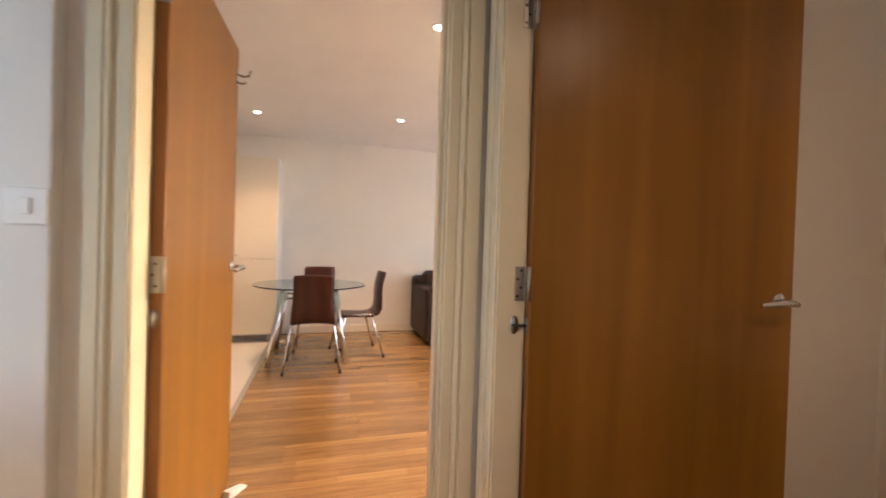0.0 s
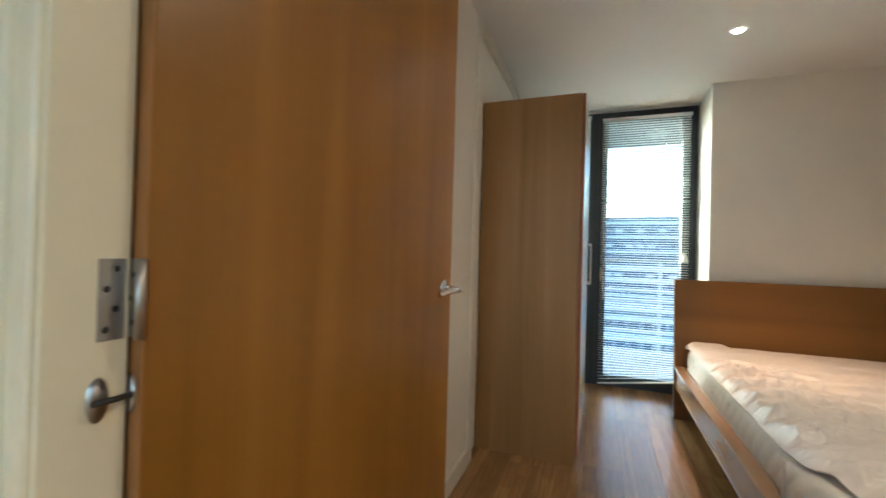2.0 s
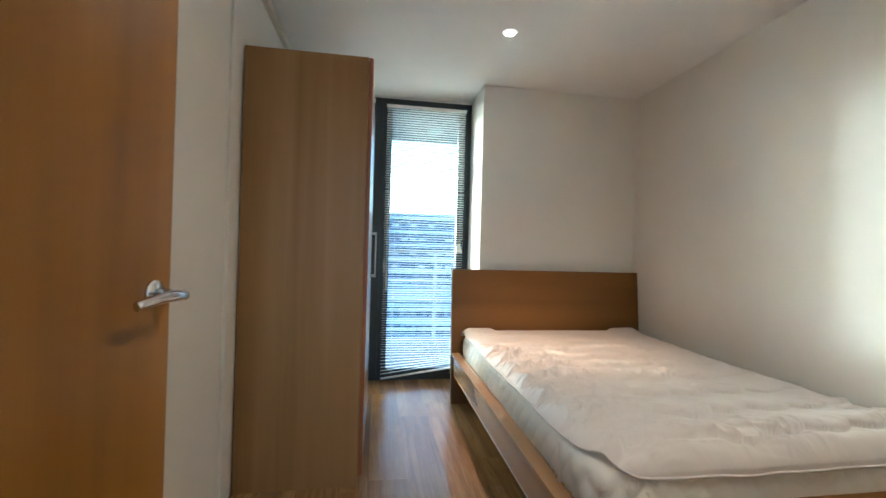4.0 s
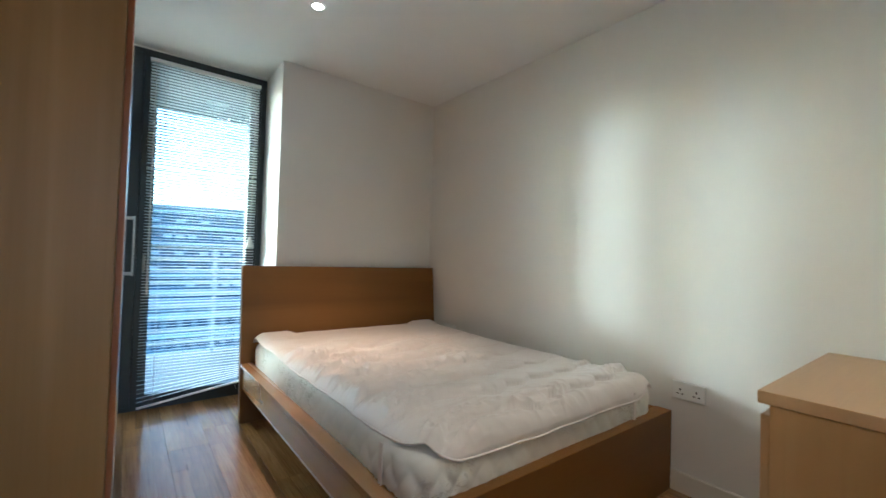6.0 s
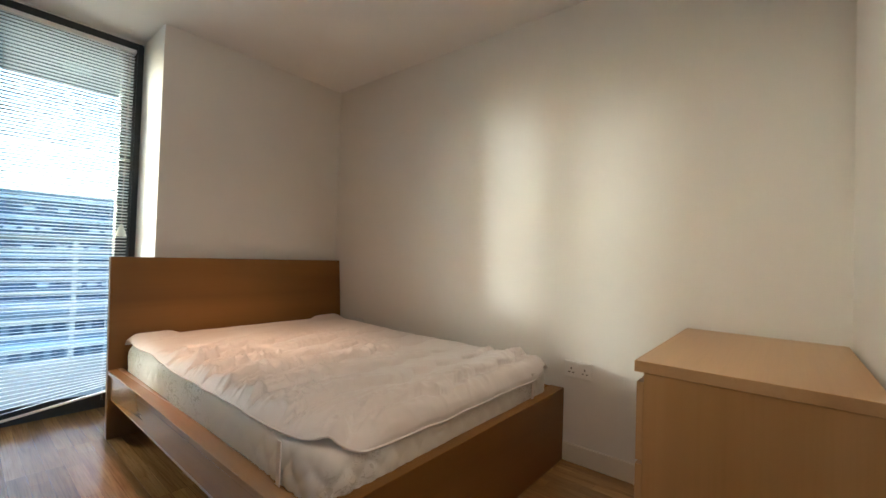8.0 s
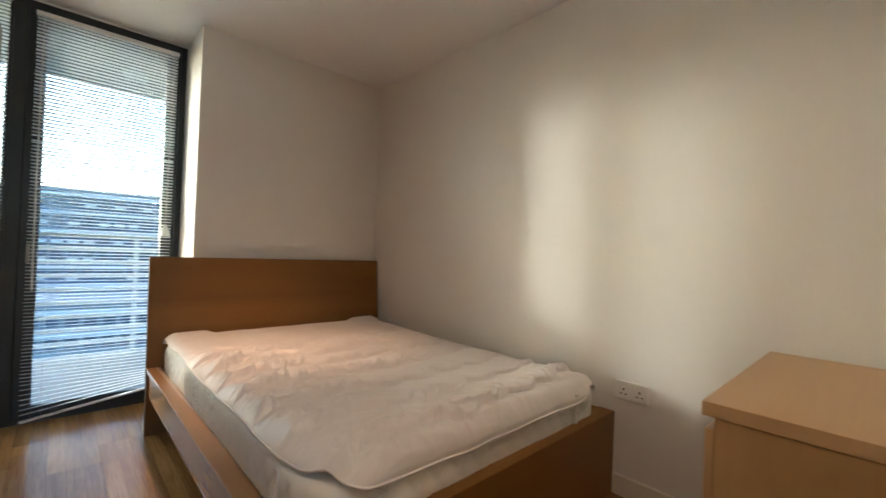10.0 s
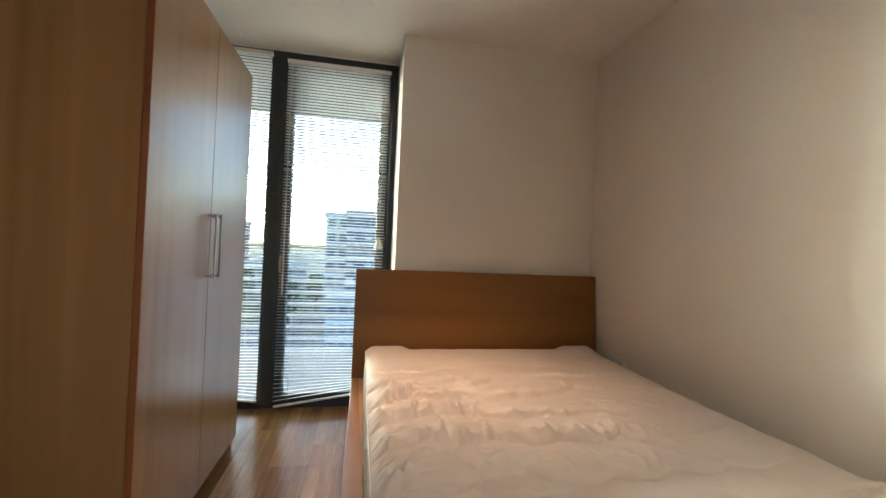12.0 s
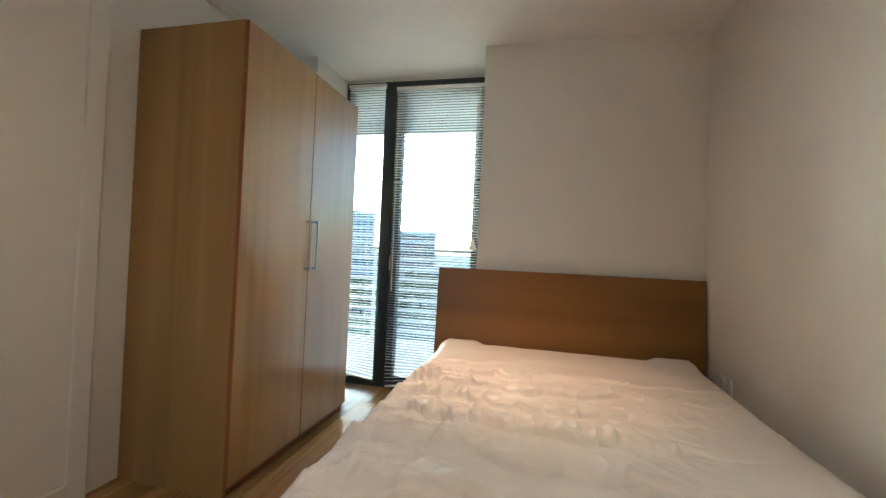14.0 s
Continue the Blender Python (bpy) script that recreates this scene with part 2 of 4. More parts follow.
def bm_lathe(profile, sides=32, bm=None, centre=(0, 0, 0)):
    """A turned solid round z; profile: (radius, z)."""
    bm = bm or bmesh.new()
    c = Vector(centre)
    rings = [[bm.verts.new(c + Vector((r * math.cos(2 * math.pi * k / sides), r * math.sin(2 * math.pi * k / sides), z))) for k in range(sides)] for r, z in profile]
    for r0, r1 in zip(rings, rings[1:]):
        for k in range(sides):
            bm.faces.new((r0[k], r0[(k + 1) % sides], r1[(k + 1) % sides], r1[k])).smooth = True
    bm.faces.new(list(reversed(rings[0])))
    bm.faces.new(rings[-1])
    bmesh.ops.recalc_face_normals(bm, faces=bm.faces)
    return bm


def bm_prism(outline, lo, hi, axis="z", bm=None):
    """An outline in two axes drawn out along the third."""
    bm = bm or bmesh.new()
    def place(p, h):
        return {"z": (p[0], p[1], h), "x": (h, p[0], p[1]), "y": (p[0], h, p[1])}[axis]
    a = [bm.verts.new(place(p, lo)) for p in outline]
    c = [bm.verts.new(place(p, hi)) for p in outline]
    n = len(outline)
    for k in range(n):
        bm.faces.new((a[k], a[(k + 1) % n], c[(k + 1) % n], c[k]))
    bm.faces.new(list(reversed(a)))
    bm.faces.new(c)
    bmesh.ops.recalc_face_normals(bm, faces=bm.faces)
    return bm


def mesh_of(name, bm, mat):
    me = bpy.data.meshes.new(name)
    bm.to_mesh(me)
    bm.free()
    me.materials.append(mat)
    return me


def part(name, bm, mat, parent, label="", m=None):
    ob = new(name, mesh_of(name, bm, mat))
    ob.parent = parent
    if m is not None:
        ob.matrix_local = m
    return tagged(ob, label) if label else ob


def thing(name, label, category, m=None, group="", kind=""):
    ob = new(name)
    ob.empty_display_size = 0.1
    if m is not None:
        ob.matrix_world = m
    return tagged(ob, label, category, group, kind)


def solid(name, bm, mat, label, category, kind="structure", m=None, group=""):
    ob = new(name, mesh_of(name, bm, mat))
    if m is not None:
        ob.matrix_world = m
    return tagged(ob, label, category, group, kind)


# ---- structure ----
SOUTH, NORTH, PIER, GLAZE, DOORWALL = -0.64, 2.125, 5.20, 5.66, 2.00
LIV_N, HALL_W, hall_face = 6.42, 0.35, 1.93
DOOR_H = 2.10

solid("floor", bm_box(-2.2, 5.715, -1.2, 6.7, -0.20, -0.012), M_SUB, "screed under the floor boards", "floor")

bm = bm_box(PIER, 5.715, SOUTH - 0.2, 0.69, -0.2, 2.6)
bm_box(GLAZE - 0.03, 5.715, 0.69, 1.895, CEIL - 0.012, 2.6, bm=bm)
bm_box(5.16, 5.715, 1.895, NORTH + 0.1, -0.2, 2.6, bm=bm)
solid("wall_east", bm, M_WALL, "white painted facade wall with a deep window recess", "wall")
solid("wall_south", bm_box(DOORWALL - 0.2, PIER, SOUTH - 0.2, SOUTH, -0.2, 2.6), M_WALL, "white painted bedroom wall beside the bed", "wall")
bm = bm_box(hall_face, DOORWALL, SOUTH, 1.055, -0.2, 2.6)
bm_box(hall_face, DOORWALL, 1.055, 2.067, DOOR_H + 0.035, 2.6, bm=bm)
bm_box(hall_face, DOORWALL, 2.067, NORTH + 0.02, -0.2, 2.6, bm=bm)
solid("wall_west", bm, M_WALL, "white painted wall with the bedroom doorway", "wall")
bm = bm_box(HALL_W - 0.1, 0.915, NORTH + 0.02, NORTH + 0.12, -0.2, 2.6)
bm_box(0.915, 1.81, NORTH + 0.02, NORTH + 0.12, DOOR_H + 0.035, 2.6, bm=bm)
bm_box(1.81, DOORWALL, NORTH + 0.02, NORTH + 0.12, -0.2, 2.6, bm=bm)
bm_box(DOORWALL, 5.16, NORTH, NORTH + 0.12, -0.2, 2.6, bm=bm)
solid("wall_north", bm, M_WALL, "white painted partition with the living room doorway", "wall")
# the opening is out of view, added to hold the cool fill lamp
bm = bm_box(HALL_W - 0.1, HALL_W, -0.9, 1.3, -0.2, 2.6)
bm_box(HALL_W - 0.1, HALL_W, 1.9, NORTH + 0.02, -0.2, 2.6, bm=bm)
bm_box(HALL_W - 0.1, HALL_W, 1.3, 1.9, -0.2, 0.9, bm=bm)
bm_box(HALL_W - 0.1, HALL_W, 1.3, 1.9, 2.2, 2.6, bm=bm)
solid("wall_hall", bm, M_WALL, "white painted hall wall with an unseen opening added for fill light", "wall")
solid("wall_hall_end", bm_box(HALL_W - 0.1, hall_face, -1.0, -0.9, -0.2, 2.6), M_WALL, "plain white end wall of the hall", "wall")
solid("wall_living_north", bm_box(-2.1, 5.715, LIV_N, LIV_N + 0.1, -0.2, 2.6), M_WALL, "white painted living room wall", "wall")
bm = bm_box(GLAZE, 5.715, NORTH + 0.12, 3.0, -0.2, 2.6)
bm_box(GLAZE, 5.715, 6.0, LIV_N, -0.2, 2.6, bm=bm)
bm_box(GLAZE, 5.715, 3.0, 6.0, 2.35, 2.6, bm=bm)
solid("wall_living_east", bm, M_WALL, "white painted facade wall with a glazed opening", "wall")
bm = bm_box(-2.1, -2.0, NORTH + 0.02, LIV_N, -0.2, 2.6)
bm_box(-2.1, HALL_W - 0.1, NORTH + 0.02, NORTH + 0.12, -0.2, 2.6, bm=bm)
solid("wall_living_west", bm, M_WALL, "white painted kitchen end wall", "wall")
solid("ceiling", bm_box(-2.2, 5.715, -1.2, 6.7, CEIL, CEIL + 0.15), M_CEIL, "smooth white painted ceiling", "ceiling")

# switch wall set forward of the door frame; step added to shade its edge
SWITCH_X = 0.750
solid("wall_hall_return", bm_box(HALL_W, SWITCH_X + 0.042, NORTH - 0.03, NORTH + 0.02, 0, CEIL, 0.004), M_WALL, "white painted hall wall with the light switch", "wall")

# near part of the partition stands a little forward, with a shallow step beside the wardrobe
solid("wall_nib", bm_box(DOORWALL, 3.80, NORTH - 0.022, NORTH, 0.0, CEIL, 0.002), M_WALL, "white painted wall lining behind the open door", "wall")
solid("trim_post", bm_box(3.80, 3.875, NORTH - 0.035, NORTH, 0.0, CEIL, 0.004), M_WALL, "white painted post at the edge of the wall lining", "trim")
solid("trim_rail", bm_box(3.875, 5.155, NORTH - 0.03, NORTH, CEIL - 0.055, CEIL - 0.004, 0.004), M_SKIRT, "slim pale rail under the ceiling above the wardrobe", "trim")


def skirting(name, x0, x1, y0, y1, label="painted skirting board with a rounded top"):
    bm = bm_box(x0, x1, y0, y1, 0.0, 0.095, 0.005, 2)
    return solid(name, bm, M_SKIRT, label, "skirting")


skirting("baseboard", DOORWALL, PIER, SOUTH, SOUTH + 0.016)
skirting("baseboard", DOORWALL, 3.80, NORTH - 0.038, NORTH - 0.022)
skirting("baseboard", PIER - 0.016, PIER, SOUTH + 0.016, 0.69)
skirting("baseboard", DOORWALL, DOORWALL + 0.016, SOUTH + 0.016, 0.98)
skirting("baseboard", -2.0, 5.6, LIV_N - 0.016, LIV_N)
skirting("baseboard", HALL_W, HALL_W + 0.016, -0.9, NORTH)


def architrave_outline(w, flip=False):
    """Moulded section: across the face, and out from the wall. The inner edge is at 0."""
    pts = [(0, 0), (0, 0.010), (0.004, 0.013), (0.034, 0.013), (0.036, 0.010), (0.039, 0.010), (0.043, 0.018), (0.050, 0.022), (0.057, 0.018), (0.060, 0.014), (0.063, 0.021), (w, 0.022), (w, 0)]
    return [((-a if flip else a), o) for a, o in pts]


# bedroom door frame: lining on the hinge side, stop, architraves on the hall side
frame_bed = thing("door_frame", "cream painted bedroom door frame with moulded architraves", "door frame", kind="structure")
part("jamb", bm_box(hall_face - 0.004, 2.020, 2.037, 2.067, 0, DOOR_H + 0.03, 0.002), M_TRIM, frame_bed)
part("jamb", bm_box(hall_face - 0.004, 2.020, 1.055, 1.085, 0, DOOR_H + 0.03, 0.002), M_TRIM, frame_bed)
part("head", bm_box(hall_face - 0.004, 2.020, 1.085, 2.037, DOOR_H, DOOR_H + 0.03, 0.002), M_TRIM, frame_bed)
part("architrave", bm_prism([(hall_face - o, 2.043 + a) for a, o in architrave_outline(0.073)], 0, DOOR_H + 0.09), M_TRIM, frame_bed)
part("architrave", bm_prism([(hall_face - o, 1.079 - a) for a, o in architrave_outline(0.07)], 0, DOOR_H + 0.09), M_TRIM, frame_bed)
part("architrave", bm_box(hall_face - 0.017, hall_face, 1.079, 2.043, DOOR_H + 0.008, DOOR_H + 0.085, 0.004), M_TRIM, frame_bed)
part("architrave", bm_box(DOORWALL, DOORWALL + 0.016, 1.0, 1.079, 0, DOOR_H + 0.085, 0.004), M_TRIM, frame_bed)
part("architrave", bm_box(DOORWALL, DOORWALL + 0.016, 1.079, 2.043, DOOR_H + 0.008, DOOR_H + 0.085, 0.004), M_TRIM, frame_bed)

# living room door frame
wy = NORTH + 0.02
frame_liv = thing("door_frame", "cream painted living room door frame with moulded architraves", "door frame", kind="structure")
part("jamb", bm_box(0.915, 0.945, wy - 0.004, wy + 0.104, 0, DOOR_H + 0.03, 0.002), M_TRIM, frame_liv)
part("jamb", bm_box(1.78, 1.81, wy - 0.004, wy + 0.104, 0, DOOR_H + 0.03, 0.002), M_TRIM, frame_liv)
part("door_stop", bm_box(1.768, 1.78, wy + 0.02, wy + 0.055, 0, DOOR_H, 0.002), M_TRIM, frame_liv)
part("head", bm_box(0.945, 1.78, wy - 0.004, wy + 0.104, DOOR_H, DOOR_H + 0.03, 0.002), M_TRIM, frame_liv)
part("architrave", bm_prism([(1.786 + a, wy - o) for a, o in architrave_outline(0.106)], 0, DOOR_H + 0.09), M_TRIM, frame_liv)
part("architrave", bm_prism([(0.939 - a, wy - o) for a, o in architrave_outline(0.095)], 0, DOOR_H + 0.09), M_TRIM, frame_liv)
part("architrave", bm_box(0.939, 1.786, wy - 0.017, wy, DOOR_H + 0.008, DOOR_H + 0.085, 0.004), M_TRIM, frame_liv)


# ---- doors ----
def lever(parent, x, z, out, toward):
    """A lever handle on a round rose; out: the side of the leaf (-1 or 1), toward: the way the lever points along x."""
    face = 0.0 if out < 0 else 0.044
    up = 1 if out < 0 else -1
    h = part("door_handle", bm_lathe([(0.0255, 0), (0.026, 0.004), (0.024, 0.008), (0.001, 0.009)], 28, centre=(0, 0, 0)), M_STEEL, parent, "satin steel lever handle on a round rose",
             pose(x, face, z, 90 if out < 0 else -90, 0, 0))
    part("neck", bm_tube([(0, 0, 0.006), (0, 0, 0.056)], 0.0085, 14), M_STEEL, h)
    arc = []
    for k in range(13):
        f = k / 12
        s = -0.012 + 0.132 * f
        arc.append((toward * s, up * (-0.006 + 0.007 * math.sin(math.pi * f) - 0.006 * f), 0.056 + 0.006 * math.sin(f * math.pi) - 0.010 * f * f))
    part("lever", bm_tube(arc, [0.0075 + 0.0035 * math.sin(math.pi * min(0.85, 0.15 + k / 14)) for k in range(13)], 14, flat=0.8), M_STEEL, h)
    return h


def hinge(parent, z, m_leaf):
    """Butt hinge with its knuckle at the leaf's corner."""
    h = part("hinge", bm_tube([(0, 0, z), (0, 0, z + 0.105)], 0.0065, 12), M_NICKEL, parent, "brushed nickel butt hinge", m_leaf)
    part("hinge_plate", bm_box(0.002, 0.0045, 0.004, 0.040, z, z + 0.105, 0.001), M_NICKEL, h)
    for k in range(3):
        part("screw", bm_lathe([(0.0042, 0), (0.003, 0.001), (0, 0.0012)], 10), M_BLACK, h, m=pose(0.002, 0.020 + 0.008 * (k % 2), z + 0.02 + 0.032 * k, 0, -90, 0))
    return h


def leaf(name, label, width, m):
    d = thing(name, label, "door", m, kind="structure")
    part("door_leaf", bm_box(0.003, width, 0.0, 0.044, 0.006, DOOR_H - 0.004, 0.0015), M_DOOR, d)
    part("lipping", bm_box(0.0, 0.003, 0.001, 0.043, 0.006, DOOR_H - 0.004), M_DOOR_EDGE, d, "darker hardwood lipping")
    return d


door_bed = leaf("door_1", "open flush oak veneer bedroom door with lever handle", 0.962, pose(2.022, 2.010, 0, 0, 0, -5.1))
lever(door_bed, 0.905, 1.038, -1, -1)
lever(door_bed, 0.905, 1.038, 1, -1)
for z in (0.22, 1.03, 1.86):
    hinge(door_bed, z, pose(-0.006, -0.001, 0))
bm = bm_lathe([(0.011, 0), (0.012, 0.003), (0.0, 0.004)], 20)
bmesh.ops.scale(bm, vec=(1, 2.2, 1), verts=bm.verts)
part("closer_plate", bm, M_NICKEL, door_bed, "oval steel plate of the door closer", pose(0.0, 0.022, 0.955, 90, 0, -90))
part("closer_chain", bm_tube([(0.0, 0.018, 0.955), (-0.026, 0.008, 0.957), (-0.052, 0.006, 0.958)], 0.004, 10), M_BLACK, door_bed, "dark closer chain")

# jamb plates belong to the frame
for z in (0.22, 1.03, 1.86):
    plate = part("hinge_plate", bm_box(1.982, 2.013, 2.0345, 2.037, z, z + 0.105, 0.001), M_NICKEL, frame_bed, "brushed nickel hinge plate")
    for k in range(4):
        part("screw", bm_lathe([(0.0045, 0), (0.003, 0.001), (0, 0.0012)], 10), M_BLACK, plate, m=pose(1.991 + 0.011 * (k % 2), 2.0345, z + 0.014 + 0.026 * k, 90, 0, 0))
bm = bm_lathe([(0.012, 0), (0.013, 0.003), (0.0, 0.004)], 20)
bmesh.ops.scale(bm, vec=(1, 2.2, 1), verts=bm.verts)
part("closer_keep", bm, M_NICKEL, frame_bed, "oval steel keep plate", pose(1.984, 2.037, 0.957, 90, 0, 0))

door_liv = leaf("door_2", "open flush oak veneer living room door with lever handle", 0.825, pose(0.980, wy + 0.107, 0, 0, 0, 88.5))
lever(door_liv, 0.767, 1.06, -1, -1)
lever(door_liv, 0.767, 1.06, 1, -1)
for z in (0.22, 1.03, 1.86):
    hinge(door_liv, z, pose(-0.007, 0.0, 0))
bm = bm_lathe([(0.011, 0), (0.012, 0.003), (0.0, 0.004)], 20)
bmesh.ops.scale(bm, vec=(1, 2.2, 1), verts=bm.verts)
part("closer_plate", bm, M_STEEL, door_liv, "oval steel closer plate", pose(0.0, 0.022, 0.955, 90, 0, -90))
hk = part("coat_hook", bm_box(0.786, 0.808, -0.004, 0.0, 1.915, 1.985, 0.002), M_CHROME, door_liv, "chrome double coat hook")
for z0, z1, reach in ((1.968, 1.992, 0.060), (1.932, 1.938, 0.040)):
    part("prong", bm_tube([(0.797, -0.003, z0), (0.797, -reach * 0.5, z0 - 0.008), (0.797, -reach * 0.9, z0), (0.797, -reach, z1)], [0.006, 0.005, 0.005, 0.007], 10), M_CHROME, hk)
stop = thing("door_wedge", "white plastic door wedge on the wooden floor", "door wedge", pose(1.02, wy + 0.80, 0, 0, 0, 60))
part("wedge", bm_prism([(0, 0), (0.11, 0), (0.11, 0.008), (0, 0.035)], -0.02, 0.02, "y"), M_PLASTIC, stop)

# ---- window: a fixed light and a glazed balcony door ----
window = thing("window_1", "anthracite framed balcony door and side light", "window", kind="structure")
X0, X1 = GLAZE - 0.03, GLAZE + 0.045
TOP = CEIL - 0.012
part("frame_side", bm_box(X0, X1, 0.69, 0.725, 0, TOP, 0.003), M_FRAME, window)
part("frame_side", bm_box(X0, X1, 1.845, 1.895, 0, TOP, 0.003), M_FRAME, window)
part("frame_head", bm_box(X0, X1, 0.725, 1.845, TOP - 0.035, TOP, 0.003), M_FRAME, window)
part("sill", bm_box(X0, X1, 0.725, 1.845, 0.0, 0.03, 0.003), M_FRAME, window)
part("mullion", bm_box(X0, X1, 1.475, 1.535, 0.03, TOP - 0.035, 0.003), M_FRAME, window)
sash = part("door_sash", bm_box(X0 - 0.012, X1 - 0.01, 1.395, 1.475, 0.03, TOP - 0.035, 0.004), M_FRAME, window, "anthracite balcony door sash")
part("stile", bm_box(X0 - 0.012, X1 - 0.01, 0.728, 0.805, 0.03, TOP - 0.035, 0.004), M_FRAME, sash)
part("rail", bm_box(X0 - 0.012, X1 - 0.01, 0.805, 1.395, 0.03, 0.105, 0.004), M_FRAME, sash)
part("rail", bm_box(X0 - 0.012, X1 - 0.01, 0.805, 1.395, TOP - 0.10, TOP - 0.035, 0.004), M_FRAME, sash)
side = part("side_light", bm_box(X0 + 0.004, X1 - 0.01, 1.535, 1.56, 0.03, TOP - 0.035, 0.003), M_FRAME, window)
part("rail", bm_box(X0 + 0.004, X1 - 0.01, 1.56, 1.845, 0.03, 0.06, 0.003), M_FRAME, side)
for y0, y1, z0, z1 in ((0.80, 1.40, 0.10, TOP - 0.095), (1.555, 1.85, 0.055, TOP - 0.03)):
    g = part("pane", bm_box(GLAZE + 0.008, GLAZE + 0.014, y0, y1, z0, z1), M_GLASS, window, "glass pane with a blue tint added to dim the view outside")
    g.visible_shadow = False
hd = part("window_handle", bm_box(X0 - 0.024, X0 - 0.012, 1.420, 1.448, 0.955, 1.085, 0.004), M_FRAME, window, "dark lever handle")
part("lever", bm_tube([(X0 - 0.024, 1.434, 1.04), (X0 - 0.05, 1.434, 1.04), (X0 - 0.054, 1.434, 1.03), (X0 - 0.054, 1.434, 0.94)], 0.008, 10), M_NICKEL, hd)


def slat_mesh(width):
    """A curved aluminium slat, along y."""
    bm = bmesh.new()
    n, t = 6, 0.0007
    rows = []
    for k in range(n + 1):
        a = -0.0125 + 0.025 * k / n
        z = 0.0022 * (1 - (a / 0.0125) ** 2)
        rows.append((a, z))
    pts = rows + [(a, z - t) for a, z in reversed(rows)]
    bm_prism([(a, z) for a, z in pts], -width / 2, width / 2, "y", bm)
    return mesh_of("slat", bm, M_SLAT)


def blind(label, yc, width, x, top, bottom, sag):
    b = thing("venetian_blind", label, "blind", pose(x, yc, 0))
    part("head_rail", bm_box(-0.014, 0.014, -width / 2 - 0.006, width / 2 + 0.006, top, top + 0.026, 0.003), M_PLASTIC, b, "white metal head rail")
    me = slat_mesh(width)
    pitch = 0.0205
    n = int((top - 0.012 - bottom - 0.05) / pitch)
    for k in range(n):
        s = new("slat", me)
        s.parent = b
        z = top - 0.014 - pitch * k
        low = max(0.0, 1 - k_from_end(k, n) / 6.0)
        if abs(z - 1.652) < 0.0103:  # one slat has slipped down on its ladder
            z -= 0.009
        s.matrix_local = pose(random.uniform(-0.0008, 0.0008), random.uniform(-0.001, 0.001), z, sag * low, 9 + random.uniform(-1.5, 1.5), 0)
    end = pose(0, 0, top - 0.014 - pitch * n - 0.02, sag, 0, 0)
    part("bottom_rail", bm_box(-0.012, 0.012, -width / 2, width / 2, -0.006, 0.006, 0.003), M_PLASTIC, b, "white bottom rail hanging askew", end)
    for y in (-width / 2 + 0.09, width / 2 - 0.09):
        for dx in (-0.013, 0.013):
            part("ladder_cord", bm_tube([(dx, y, top), (dx, y, bottom + 0.03)], 0.0006, 5), M_CORD, b)
    return b


def k_from_end(k, n):
    return n - 1 - k


door_blind = blind("aluminium venetian blind on the balcony door, slats open", 1.095, 0.69, GLAZE - 0.068, 2.362, 0.03, -8.0)
side_blind = blind("narrow aluminium venetian blind on the side light, slats open", 1.705, 0.31, GLAZE - 0.050, 2.405, 0.03, 7.0)
# tilt wand, pull cords and the cone-shaped pull of the door's blind
part("tilt_wand", bm_tube([(-0.022, 0.316, 2.35), (-0.024, 0.318, 1.4), (-0.022, 0.316, 0.78)], [0.002, 0.004, 0.0045], 8), M_PLASTIC, door_blind, "slim white tilt wand")
for dy in (-0.003, 0.003):
    part("pull_cord", bm_tube([(-0.02, -0.318 + dy, 2.36), (-0.022, -0.314 + dy, 1.7), (-0.022, -0.310, 1.20)], 0.0012, 6), M_CORD, door_blind)
part("cord_pull", bm_lathe([(0.030, 1.125), (0.031, 1.129), (0.022, 1.160), (0.009, 1.198), (0.006, 1.207)], 24, centre=(-0.022, -0.310, 0)), M_PLASTIC, door_blind, "white cone-shaped cord pull")
part("cord_bead", bm_lathe([(0.003, 2.15), (0.006, 2.155), (0.006, 2.167), (0.003, 2.172)], 12, centre=(-0.021, -0.318, 0)), M_PLASTIC, door_blind)
hook0 = thing("ceiling_hook", "small clear plastic hook under the ceiling", "hook", pose(5.47, 0.80, CEIL), group="ceiling hooks")
part("hook", bm_tube([(0, 0, 0), (0, 0, -0.012), (0.008, 0, -0.022), (0.014, 0, -0.016), (0.013, 0, -0.008)], 0.0035, 8), M_PLASTIC, hook0)
part("base", bm_lathe([(0.010, -0.005), (0.011, 0.0)], 16), M_PLASTIC, hook0)
copy_thing(hook0, pose(5.47, 1.72, CEIL))

# ---- bed ----
BX0, BX1, BY0, BY1 = 3.10, 5.03, -0.628, 0.922
bed = thing("double_bed", "beech veneer double bed frame with a tall headboard", "bed", pose(0, 0, 0))
HX = BX1
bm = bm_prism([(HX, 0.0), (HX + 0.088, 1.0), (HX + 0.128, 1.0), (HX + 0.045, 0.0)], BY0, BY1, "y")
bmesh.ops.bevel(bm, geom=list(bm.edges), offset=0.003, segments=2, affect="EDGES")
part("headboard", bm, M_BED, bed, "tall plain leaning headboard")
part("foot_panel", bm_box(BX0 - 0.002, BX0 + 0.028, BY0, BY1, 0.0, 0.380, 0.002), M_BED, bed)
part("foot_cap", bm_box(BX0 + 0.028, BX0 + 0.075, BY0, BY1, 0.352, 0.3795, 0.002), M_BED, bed)
